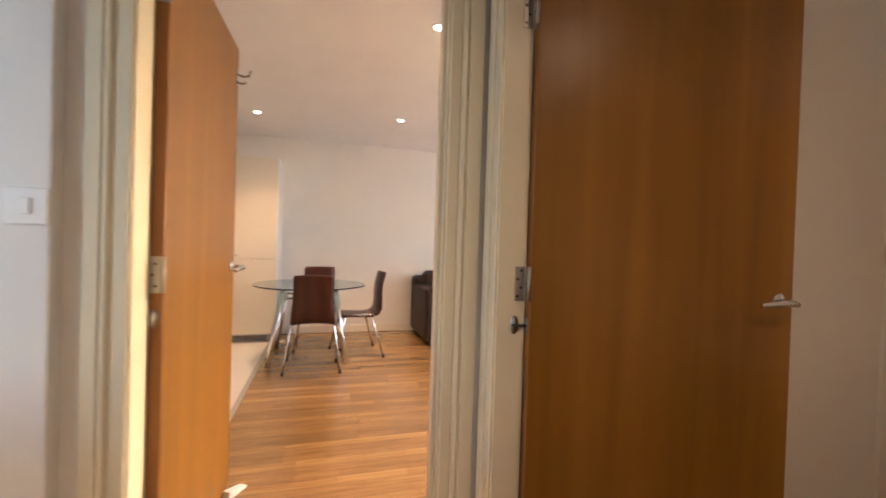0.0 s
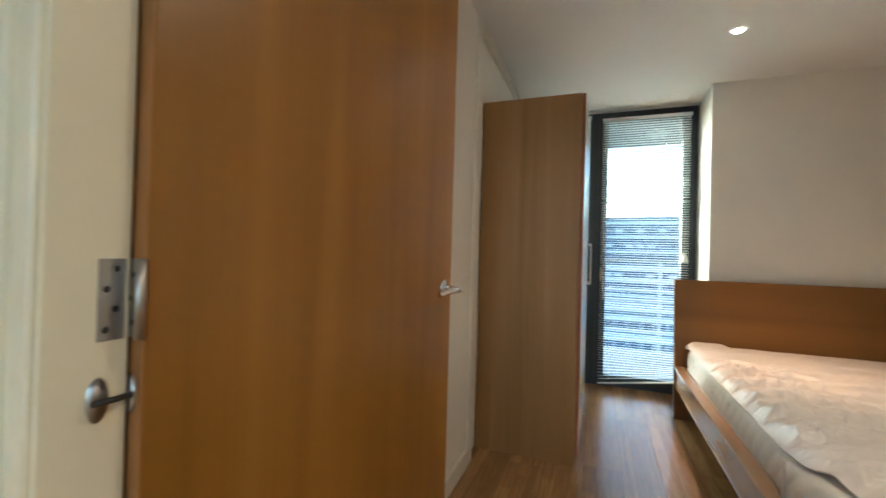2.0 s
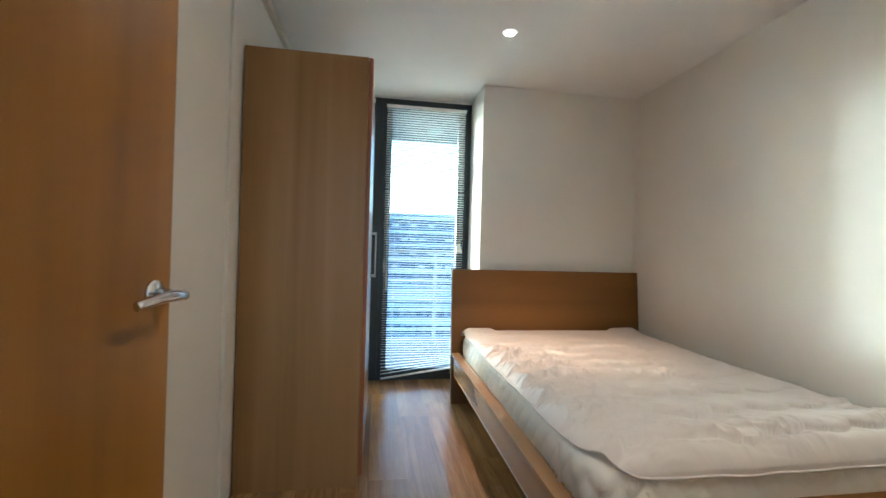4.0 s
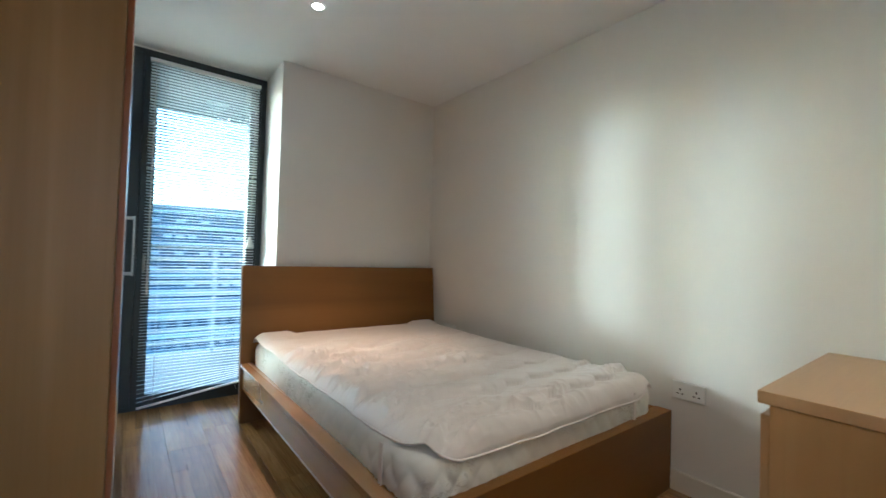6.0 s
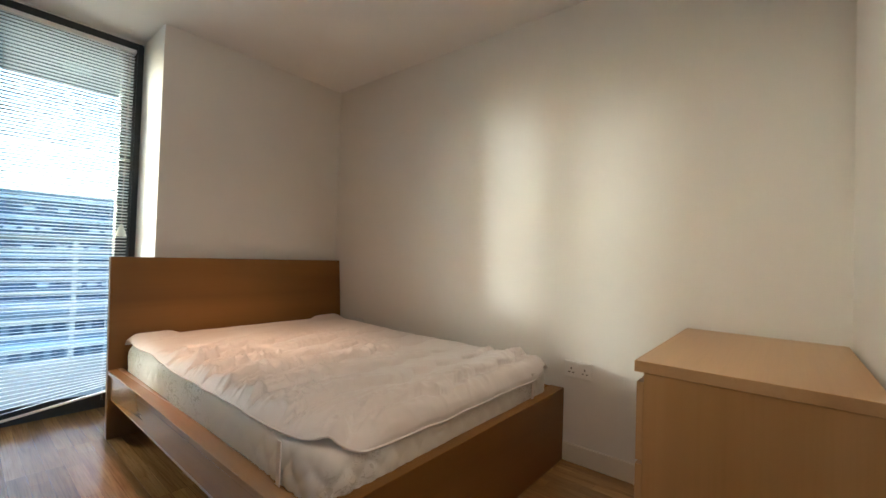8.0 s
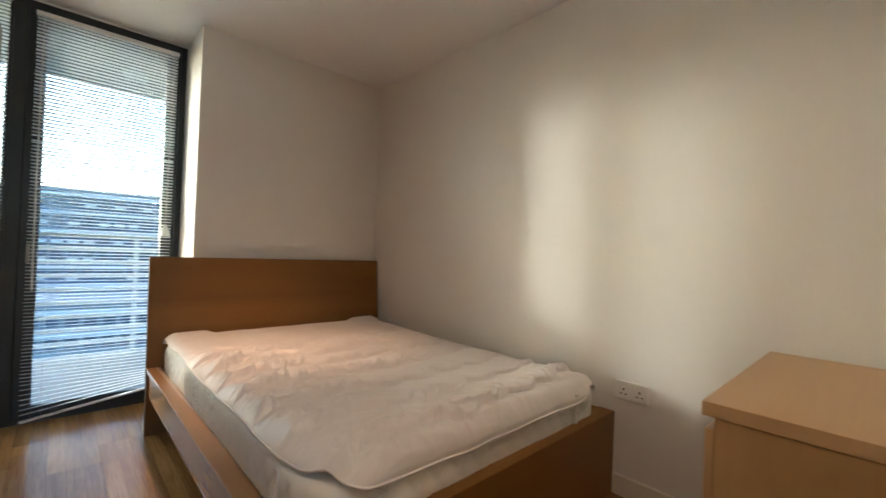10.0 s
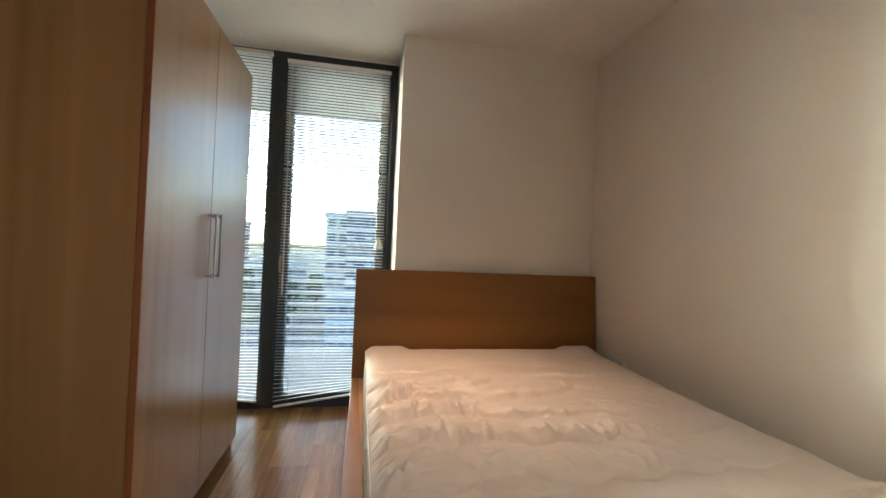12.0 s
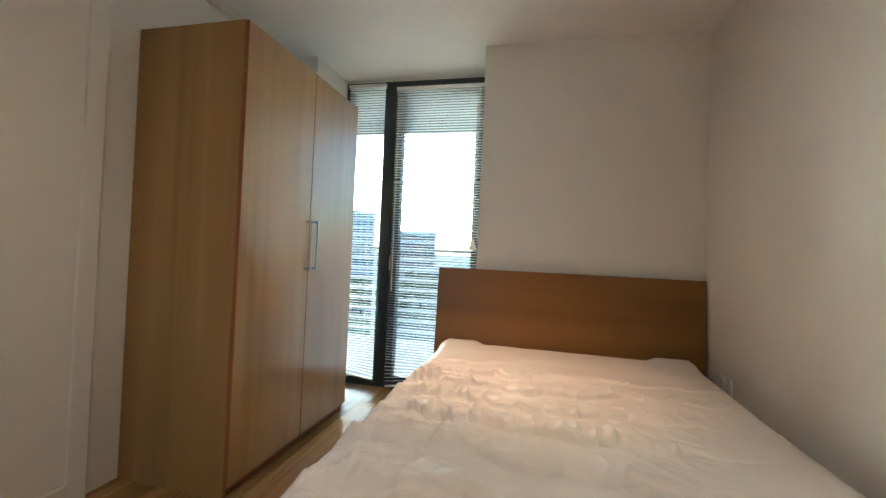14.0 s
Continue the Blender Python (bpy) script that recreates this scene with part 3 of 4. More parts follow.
for s, y in ((1, BY1), (-1, BY0)):
    ys = sorted((y, y - s * 0.070))
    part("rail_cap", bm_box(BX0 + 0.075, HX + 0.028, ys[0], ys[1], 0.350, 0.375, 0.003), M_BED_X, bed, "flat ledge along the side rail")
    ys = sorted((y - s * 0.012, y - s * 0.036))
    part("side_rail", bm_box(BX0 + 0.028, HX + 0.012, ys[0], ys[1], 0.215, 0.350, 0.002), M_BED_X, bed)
part("mid_beam", bm_box(BX0 + 0.03, HX, 0.12, 0.17, 0.19, 0.26, 0.003), M_BED_X, bed)
me_slat = mesh_of("bed_slat", bm_box(-0.035, 0.035, BY0 + 0.05, BY1 - 0.05, 0.262, 0.280, 0.003), M_BED)
for k in range(14):
    o = new("bed_slat", me_slat)
    o.parent = bed
    o.matrix_local = pose(3.25 + 0.128 * k, 0, 0)

# mattress: rounded block with a quilted, patterned border
MX0, MX1, MY0, MY1, MZ0, MZ1 = 3.158, 5.052, -0.550, 0.842, 0.285, 0.522


def rounded_rect(t, x0, x1, y0, y1, r):
    """A point of a rounded outline, t from 0 to 1 round it, with its outward normal."""
    w, h = x1 - x0 - 2 * r, y1 - y0 - 2 * r
    q = math.pi * r / 2
    total = 2 * (w + h) + 4 * q
    s = (t % 1.0) * total
    for cx, cy, a0, length in ((x1 - r, y0 + r, -90, h), (x1 - r, y1 - r, 0, w), (x0 + r, y1 - r, 90, h), (x0 + r, y0 + r, 180, w)):
        if s < q:
            a = radians(a0) + s / r
            return cx + r * math.cos(a), cy + r * math.sin(a), math.cos(a), math.sin(a)
        s -= q
        a = radians(a0 + 90)
        if s < length:
            return cx + r * math.cos(a) - math.sin(a) * s, cy + r * math.sin(a) + math.cos(a) * s, math.cos(a), math.sin(a)
        s -= length
    return x1, y0 + r, 1, 0


def mattress_mesh():
    bm = bmesh.new()
    n, rows = 840, 26
    rings = []
    for j in range(rows + 1):
        f = j / rows
        ring = []
        z = MZ0 + (MZ1 - MZ0) * f
        for i in range(n):
            x, y, nx, ny = rounded_rect(i / n, MX0, MX1, MY0, MY1, 0.085)
            s = i / n * 74
            # diamonds of quilting across the border
            d = abs(math.sin(math.pi * (s + f * 2.0))) * abs(math.sin(math.pi * (s - f * 2.0)))
            belly = 0.010 * math.sin(math.pi * min(max(f, 0.04), 0.96)) + (0.004 + 0.011 * math.exp(-((x - MX0) ** 2 + (y - MY1) ** 2) / 0.12)) * (d ** 0.45) * math.sin(math.pi * f)
            top = max(0.0, (f - 0.80) / 0.20)
            edge = 0.048 * (1 - math.sqrt(max(0.0, 1 - top * top))) + 0.012 * (max(0.0, 0.12 - f) / 0.12) ** 2
            wob = 0.006 * noise.noise((x * 5, y * 5, z * 7))
            o = belly - edge + wob
            ring.append(bm.verts.new((x + nx * o, y + ny * o, z)))
        rings.append(ring)
    for r0, r1 in zip(rings, rings[1:]):
        for k in range(n):
            bm.faces.new((r0[k], r0[(k + 1) % n], r1[(k + 1) % n], r1[k])).smooth = True
    bm.faces.new(list(reversed(rings[0])))
    bm.faces.new(rings[-1])
    return bm


mattress = thing("mattress", "white sprung mattress with quilted floral border", "mattress", pose(0, 0, 0))
part("mattress_body", mattress_mesh(), M_MATTRESS, mattress)
for z in (MZ0 + 0.012,):
    pts = [rounded_rect(i / 200, MX0 - 0.004, MX1 + 0.004, MY0 - 0.004, MY1 + 0.004, 0.072) for i in range(201)]
    part("piping", bm_tube([(p[0], p[1], z) for p in pts], 0.006, 8), M_FABRIC, mattress, "white tape piping")


def cover_height(x, y):
    """Folds of the padded cover: rows of puckers across the bed, stretched smooth towards the headboard."""
    near_head = min(max((x - 4.38) / 0.30, 0.0), 1.0)
    far_side = min(max((0.20 - y) / 0.5, 0.0), 1.0) * min(max((x - 3.30) / 0.3, 0.0), 1.0)
    left = min(max((y - 0.30) / 0.35, 0.0), 1.0)
    calm = (1.0 - 0.92 * near_head) * (1.0 - 0.82 * far_side)
    wx = x + 0.05 * noise.noise((x * 2.1, y * 2.1, 3.0)) + 0.012 * noise.noise((x * 8, y * 8, 9.0))
    wy_ = y + 0.06 * noise.noise((x * 2.6, y * 2.6, 7.0))
    # puffed rows between stitched lines that run across the bed
    scallop = abs(math.sin(math.pi * (y * 4.3 + 0.6 * noise.noise((x * 2.0, y * 2.0, 14.0)))))
    row = (wx * 4.9 + 0.40 * wy_ + 0.30 * noise.noise((x * 1.5, y * 2.6, 2.0)) + 0.15 * scallop) % 1.0
    puff = max(0.0, math.sin(math.pi * row ** 0.42)) ** 0.8
    seam = max(0.0, 1.0 - row / 0.45)
    # creases run out of the seams; fine gathers lie along the edge beside the window
    across = max(0.0, 1.0 - 3.6 * abs(noise.noise((wx * 7.0, wy_ * 13 + 2.5 * wx, 4.1)))) ** 1.3
    slant = max(0.0, 1.0 - 3.6 * abs(noise.noise((wx * 15 - 4 * wy_, wy_ * 6.0 + 4 * wx, 8.3)))) ** 1.3
    fine = max(0.0, 1.0 - 3.0 * abs(noise.noise((wx * 21 + 10 * wy_, wy_ * 17 - 8 * wx, 5.7)))) ** 1.3
    band = math.exp(-((x - 4.12 - 0.10 * math.sin(3 * y)) / 0.24) ** 2)
    gather = max(0.0, 1.0 - 3.5 * abs(noise.noise((wx * 24 + 5 * wy_, wy_ * 4.5, 6.3)))) ** 1.3
    # gathers fan out of the strapped corner
    reach, turn = math.hypot(x - 3.28, y - 0.86), math.atan2(y - 0.86, x - 3.28)
    fan = math.exp(-reach / 0.22) * max(0.0, 1.0 - 3.2 * abs(noise.noise((turn * 7.0, reach * 2.5, 41.0))))
    patch = min(max(0.55 + 1.2 * noise.noise((x * 2.2, y * 2.2, 31.0)), 0.15), 1.0)
    soft = noise.noise((x * 3.0, y * 2.3, 11.0))
    return calm * (0.032 * puff + (0.35 + 0.65 * seam) * patch * ((0.021 + 0.016 * band) * across + (0.023 + 0.018 * band) * slant + (0.006 + 0.004 * band) * fine) + 0.012 * left * gather) + 0.009 * fan + 0.009 * soft + 0.004 * near_head * noise.noise((x * 6, y * 5, 17))


def mattress_top(x, y):
    """The mattress's upper face, rounded down towards its edges."""
    r = 0.05
    d = min(x - MX0, MX1 - x, y - MY0, MY1 - y)
    return MZ1 if d > r else MZ1 - r + math.sqrt(max(0.0, r * r - (r - max(d, 0.004)) ** 2))


def smooth_step(t):
    t = min(max(t, 0.0), 1.0)
    return t * t * (3 - 2 * t)


def fold(q, r=0.05):
    """Past the start of the mattress's rounded edge by q: how far out, how far down, how upright."""
    if q <= 0:
        return q, 0.0, 1.0
    a = min(q / r, math.pi / 2)
    return r * math.sin(a), r * (1 - math.cos(a)) + max(0.0, q - r * math.pi / 2), math.cos(a)


def cover_mesh():
    """The padded cover: flat on the mattress, its border folded down over the edges."""
    bm = bmesh.new()
    nx, ny, r, R = 520, 400, 0.05, 0.085
    grid = []
    for i in range(nx + 1):
        row = []
        for j in range(ny + 1):
            u, v = i / nx, j / ny
            yc, xc = MY0 + (MY1 - MY0) * v, MX0 + (MX1 - MX0) * u
            # how far the border hangs over; the corners are drawn in by their straps
            foot = 0.092 + 0.016 * noise.noise((yc * 2.2, 0.0, 5.0)) - 0.022 * smooth_step((yc - 0.56) / 0.26) - 0.04 * smooth_step((-0.36 - yc) / 0.16)
            near = 0.052 + 0.012 * noise.noise((xc * 2.5, 1.0, 5.0)) - 0.012 * smooth_step((3.46 - xc) / 0.26)
            x0, y1 = MX0 + r - foot, MY1 - r + near
            x1, y0 = MX1 - 0.004, MY0 + 0.006
            p, s = x0 + (x1 - x0) * u, y0 + (y1 - y0) * v
            # rounded at the strapped corner
            ca, cb = max(0.0, 1 - (p - x0) / 0.14), max(0.0, 1 - (y1 - s) / 0.14)
            p, s = x0 + 0.14 * (1 - ca * math.sqrt(1 - cb * cb / 2)) if ca else p, y1 - 0.14 * (1 - cb * math.sqrt(1 - ca * ca / 2)) if cb else s
            qx, qy = MX0 + R - p, s - (MY1 - R)
            x, y, drop, flat = p, s, 0.0, 1.0
            if qx > 0 or qy > 0:
                gone = math.hypot(max(qx, 0.0), max(qy, 0.0))
                out, drop, flat = fold(gone - (R - r))
                out = (R - r + out + 0.019 * (1 - flat)) / gone
                x, y = MX0 + R - qx * out if qx > 0 else p, MY1 - R + qy * out if qy > 0 else s
            e = min(p - x0, x1 - p, s - y0, y1 - s)
            far_edge = MZ1 - mattress_top(max(x, MX0 + 0.06), min(y, MY1 - 0.06))
            lift = 0.014 + 0.015 * smooth_step((x - 4.35) / 0.45) + cover_height(p, s) * smooth_step(0.22 + e / 0.09) * (0.25 + 0.75 * flat)
            z = MZ1 - far_edge - drop + lift + 0.005 * (1 - min(e / 0.05, 1.0)) * noise.noise((x * 7, y * 7, 21.0))
            z += 0.020 * smooth_step((abs(y - 0.146) - 0.44) / 0.07) * smooth_step((x - 4.86) / 0.12)  # bunched at the head corners
            puff = 0.010 * (1 - flat) * noise.noise((0.0, y * 7, z * 9))
            row.append(bm.verts.new((x - puff, y, z)))
        grid.append(row)
    for i in range(nx):
        for j in range(ny):
            bm.faces.new((grid[i][j], grid[i + 1][j], grid[i + 1][j + 1], grid[i][j + 1])).smooth = True
    border = [grid[i][0] for i in range(nx + 1)] + [grid[nx][j] for j in range(1, ny + 1)] + [grid[i][ny] for i in range(nx - 1, -1, -1)] + [grid[0][j] for j in range(ny - 1, 0, -1)]
    rim = [v.co.copy() for v in border]
    low = [bm.verts.new(v.co + Vector((0, 0, -0.010))) for v in border]
    n = len(border)
    for k in range(n):
        bm.faces.new((border[(k + 1) % n], border[k], low[k], low[(k + 1) % n])).smooth = True
    inner = [bm.verts.new((v.co.x * 0.9 + 0.1 * 4.1, v.co.y * 0.9 + 0.1 * 0.13, MZ1 + 0.003)) for v in low]
    for k in range(n):
        bm.faces.new((low[(k + 1) % n], low[k], inner[k], inner[(k + 1) % n]))
    return bm, rim


cover = thing("mattress_protector", "crumpled white padded mattress protector on the mattress", "bedding", pose(0, 0, 0))
for bx, by, rz in ((3.330, MY1 + 0.025, 0), (MX0 - 0.0200, -0.345, 90)):
    strap = bm_box(-0.011, 0.011, -0.0015, 0.0015, 0.30, 0.505, 0.001)
    part("corner_strap", strap, M_FABRIC, cover, "white elastic corner strap", pose(bx, by, 0, 0, 0, rz))
bm, rim = cover_mesh()
part("padded_top", bm, M_FABRIC, cover)
part("bound_edge", bm_tube([p + Vector((0, 0, -0.004)) for p in rim[::4]] + [rim[0] + Vector((0, 0, -0.004))], 0.0042, 8), M_FABRIC, cover, "stitched white bound edge")

# ---- wardrobe ----
WX0, WX1, WYF, WYB, WH = 4.028, 5.105, 1.535, 2.118, 2.056
wardrobe = thing("wardrobe", "light oak veneer two-door wardrobe with steel bar handles", "wardrobe", pose(0, 0, 0))
WD = 0.020
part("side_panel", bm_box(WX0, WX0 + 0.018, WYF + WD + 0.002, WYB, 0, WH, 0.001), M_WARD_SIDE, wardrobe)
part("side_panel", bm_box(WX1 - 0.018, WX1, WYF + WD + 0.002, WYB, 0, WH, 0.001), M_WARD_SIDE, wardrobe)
part("top_panel", bm_box(WX0 + 0.018, WX1 - 0.018, WYF + WD + 0.002, WYB, WH - 0.018, WH, 0.001), M_WARD, wardrobe)
part("bottom_panel", bm_box(WX0 + 0.018, WX1 - 0.018, WYF + WD + 0.002, WYB, 0.06, 0.078), M_WARD, wardrobe)
part("back_panel", bm_box(WX0 + 0.018, WX1 - 0.018, WYB - 0.006, WYB, 0.078, WH - 0.018), M_WARD, wardrobe)
part("plinth", bm_box(WX0 + 0.018, WX1 - 0.018, WYF + WD + 0.012, WYF + WD + 0.028, 0, 0.06), M_WARD_EDGE, wardrobe)
WM = 4.570
for x0, x1, hx in ((WX0 + 0.001, WM - 0.0015, WM - 0.031), (WM + 0.0015, WX1 - 0.001, WM + 0.031)):
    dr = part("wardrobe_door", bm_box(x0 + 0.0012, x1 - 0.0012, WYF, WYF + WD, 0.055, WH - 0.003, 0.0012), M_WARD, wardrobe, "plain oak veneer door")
    part("edge_band", bm_box(x0, x0 + 0.0012, WYF + 0.001, WYF + WD - 0.001, 0.055, WH - 0.003), M_WARD_EDGE, dr, "red-brown edge banding")
    h = part("handle", bm_box(hx - 0.006, hx + 0.006, WYF - 0.036, WYF - 0.028, 0.965, 1.240, 0.002), M_NICKEL, dr, "square brushed metal bar handle")
    for z in (0.968, 1.225):
        part("handle_foot", bm_box(hx - 0.006, hx + 0.006, WYF - 0.028, WYF, z, z + 0.012, 0.001), M_NICKEL, h)

# ---- chest of drawers ----
CX0, CX1, CY0, CY1, CH = 2.012, 2.525, -0.598, 0.232, 0.78
chest = thing("chest_of_drawers", "pale birch veneer chest with three wide drawers", "chest of drawers", pose(0, 0, 0))
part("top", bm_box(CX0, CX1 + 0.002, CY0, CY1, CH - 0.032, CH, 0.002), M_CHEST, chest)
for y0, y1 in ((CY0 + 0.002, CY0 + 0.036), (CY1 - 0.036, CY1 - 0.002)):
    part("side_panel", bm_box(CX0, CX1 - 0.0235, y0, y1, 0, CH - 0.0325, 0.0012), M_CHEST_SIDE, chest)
part("back_panel", bm_box(CX0, CX0 + 0.006, CY0 + 0.036, CY1 - 0.036, 0.02, CH - 0.033), M_CHEST, chest)
part("plinth", bm_box(CX1 - 0.05, CX1 - 0.034, CY0 + 0.036, CY1 - 0.036, 0, 0.03), M_CHEST, chest)
for k in range(3):
    z0 = 0.030 + 0.2335 * k
    d = part("drawer", bm_box(CX1 - 0.022, CX1 - 0.003, CY0 + 0.008, CY1 - 0.008, z0, z0 + 0.222, 0.002), M_CHEST, chest, "flat birch drawer front")
    part("drawer_box", bm_box(CX0 + 0.02, CX1 - 0.022, CY0 + 0.05, CY1 - 0.05, z0 + 0.02, z0 + 0.18), M_CHEST, d)


# ---- sockets and switch ----
def double_socket(x, z, switches=True):
    """A double socket outlet on the wall beside the bed, facing the room."""
    s = thing("double_socket", "white plastic double socket outlet on the wall", "socket", pose(x, SOUTH, z), group="wall sockets")
    part("plate", bm_box(-0.073, 0.073, 0.0, 0.011, -0.043, 0.043, 0.004, 3), M_PLASTIC, s)
    for cx in (-0.036, 0.036):
        for dx, dz, w, h in ((0, 0.004, 0.006, 0.011), (-0.011, -0.016, 0.010, 0.005), (0.011, -0.016, 0.010, 0.005)):
            # near-black block in place of the shade inside a pin hole
            part("pin_slot", bm_box(cx + dx - w / 2, cx + dx + w / 2, 0.0105, 0.0116, dz - h / 2, dz + h / 2), M_DARK, s)
        part("rocker", bm_box(cx * 0.30 - 0.006, cx * 0.30 + 0.006, 0.011, 0.015, 0.014, 0.034, 0.002), M_PLASTIC, s)
    return s


double_socket(3.025, 0.487)
double_socket(4.86, 0.50)
sw = thing("light_switch", "white plastic single rocker light switch on the wall", "switch", pose(SWITCH_X, wy - 0.05, 1.255))
part("plate", bm_box(-0.043, 0.043, -0.010, 0.0, -0.043, 0.043, 0.004, 3), M_PLASTIC, sw)
part("rocker", bm_box(-0.011, 0.011, -0.015, -0.010, -0.019, 0.019, 0.002), M_PLASTIC, sw)


# ---- recessed downlights ----
def downlight(x, y):
    d = thing("downlight", "lit recessed ceiling downlight with a white rim", "ceiling light", pose(x, y, CEIL), group="ceiling downlights")
    part("rim", bm_lathe([(0.025, 0.0), (0.025, -0.003), (0.030, -0.006), (0.040, -0.005), (0.042, 0.0)], 32), M_PLASTIC, d)
    part("lens", bm_lathe([(0.023, -0.0065), (0.024, -0.0075)], 24), M_GLOW, d, "bright warm lens")
    return d


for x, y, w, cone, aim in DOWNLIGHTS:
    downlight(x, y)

# ---- living room ----
tall = thing("tall_fridge_unit", "cream laminate tall unit housing a built-in fridge", "kitchen unit", pose(0.28, 5.95, 0))
part("carcass", bm_box(0, 0.60, 0.021, 0.468, 0.10, 2.115, 0.002), M_TALL, tall)
# whiter than the cream front: cool window light put into the panel's colour
part("end_panel", bm_box(0.60, 0.618, 0.0, 0.468, 0.0, 2.118, 0.001), M_PLASTIC, tall)
up = part("upper_door", bm_box(0.002, 0.598, 0.0, 0.020, 0.962, 2.112, 0.003), M_TALL, tall)
lo = part("lower_door", bm_box(0.002, 0.598, 0.0, 0.020, 0.105, 0.956, 0.003), M_TALL, tall)
for p, z in ((up, 1.0), (lo, 0.90)):
    part("bar_handle", bm_tube([(0.05, -0.03, z), (0.20, -0.03, z)], 0.006, 10), M_STEEL, p)
plinth = part("plinth", bm_box(0, 0.60, 0.03, 0.045, 0.0, 0.10), M_GRILLE, tall)
for k in range(5):
    # near-black strips paint the shade between the grille's bars
    part("grille_gap", bm_box(0.08, 0.52, 0.026, 0.0295, 0.022 + 0.013 * k, 0.029 + 0.013 * k), M_DARK, plinth)

TCX, TCY = 1.29, 5.32
table = thing("dining_table", "round clear glass dining table on splayed steel legs", "table", pose(TCX, TCY, 0))
part("tabletop", bm_lathe([(0.545, 0.735), (0.55, 0.739), (0.55, 0.743), (0.545, 0.747)], 64), M_TABLE_GLASS, table, "round clear glass top")
for a in (45, 135, 225, 315):
    ca, sa = math.cos(radians(a)), math.sin(radians(a))
    lg = part("leg", bm_tube([(0.50 * ca, 0.50 * sa, 0.0), (0.34 * ca, 0.34 * sa, 0.715)], [0.023, 0.028], 20), M_CHROME, table)
    part("top_pad", bm_lathe([(0.032, 0.715), (0.034, 0.725), (0.034, 0.7345)], 20, centre=(0.34 * ca, 0.34 * sa, 0)), M_CHROME, lg)
for a in (45, 135):
    ca, sa = math.cos(radians(a)), math.sin(radians(a))
    part("brace", bm_tube([(-0.36 * ca, -0.36 * sa, 0.62), (0.36 * ca, 0.36 * sa, 0.62)], 0.010, 10), M_CHROME, table)


def ply_shell(profile, half_width, thick):
    """A bent ply sheet: profile of (y, z), drawn across x with a slight dish."""
    bm = bmesh.new()
    n = 10
    def sheet(off):
        out = []
        for i, (y, z, w) in enumerate(profile):
            p0, p1 = profile[max(i - 1, 0)], profile[min(i + 1, len(profile) - 1)]
            ny, nz = -(p1[1] - p0[1]), p1[0] - p0[0]
            l = math.hypot(ny, nz) or 1
            out.append([bm.verts.new((w * half_width * (2 * k / n - 1), y + ny / l * (off + 0.018 * (2 * k / n - 1) ** 2), z + nz / l * (off + 0.018 * (2 * k / n - 1) ** 2))) for k in range(n + 1)])
        return out
    a, c = sheet(0), sheet(thick)
    for s, rev in ((a, False), (c, True)):
        for r0, r1 in zip(s, s[1:]):
            for k in range(n):
                q = (r0[k], r0[k + 1], r1[k + 1], r1[k])
                bm.faces.new(tuple(reversed(q)) if rev else q).smooth = True
    for s, t in zip(zip(a, a[1:]), zip(c, c[1:])):
        for k in (0, n):
            bm.faces.new((s[0][k], s[1][k], t[1][k], t[0][k]))
    for row in (0, -1):
        for k in range(n):
            bm.faces.new((a[row][k], a[row][k + 1], c[row][k + 1], c[row][k]))
    bmesh.ops.recalc_face_normals(bm, faces=bm.faces)
    return bm


chair = thing("dining_chair", "dark walnut bent-ply dining chair on chrome tube legs", "chair", pose(1.335, 4.95, 0), group="chairs round the glass table")
seat_profile = [(0.20, 0.425, 0.9), (0.19, 0.442, 0.97), (0.15, 0.452, 1.0), (0.05, 0.448, 1.0), (-0.08, 0.442, 0.98), (-0.15, 0.447, 0.97)]
back_profile = [(-0.152, 0.447, 0.97), (-0.185, 0.462, 0.96), (-0.205, 0.50, 0.95), (-0.208, 0.57, 0.92), (-0.205, 0.66, 0.88), (-0.215, 0.76, 0.86), (-0.24, 0.86, 0.86), (-0.247, 0.885, 0.83)]
part("seat", ply_shell(seat_profile, 0.20, 0.011), M_CHAIR, chair)
part("backrest", ply_shell(back_profile, 0.20, 0.011), M_CHAIR, chair)
for sx in (-1, 1):
    for sy, yb, yt in ((1, 0.235, 0.15), (-1, -0.245, -0.13)):
        lg = part("leg", bm_tube([(sx * 0.245, yb, 0.006), (sx * 0.19, yt, 0.41), (sx * 0.175, yt * 0.95, 0.430), (sx * 0.12, yt * 0.9, 0.436)], 0.011, 12), M_CHROME, chair)
        part("foot_cap", bm_lathe([(0.013, 0.0), (0.013, 0.02), (0.0115, 0.022)], 14, centre=(sx * 0.245, yb, 0)), M_RUBBER, lg)
part("cross_bar", bm_box(-0.16, 0.16, -0.12, 0.14, 0.430, 0.438, 0.002), M_CHROME, chair)
copy_thing(chair, pose(1.37, 5.72, 0, 0, 0, 180))
copy_thing(chair, pose(1.76, 5.36, 0, 0, 0, 97))

sofa = thing("sofa", "dark brown leather sofa on the wooden floor", "sofa", pose(2.555, 5.48, 0))
part("base", bm_box(0.03, 1.75, 0.02, 0.86, 0.05, 0.40, 0.03, 3), M_LEATHER, sofa)
part("arm", bm_box(0.0, 0.22, 0.0, 0.88, 0.05, 0.68, 0.06, 4), M_LEATHER, sofa)
part("backrest", bm_box(0.0, 1.75, 0.62, 0.90, 0.30, 0.77, 0.08, 4), M_LEATHER, sofa)
part("seat_cushion", bm_box(0.23, 1.72, 0.03, 0.66, 0.38, 0.52, 0.05, 4), M_LEATHER, sofa)
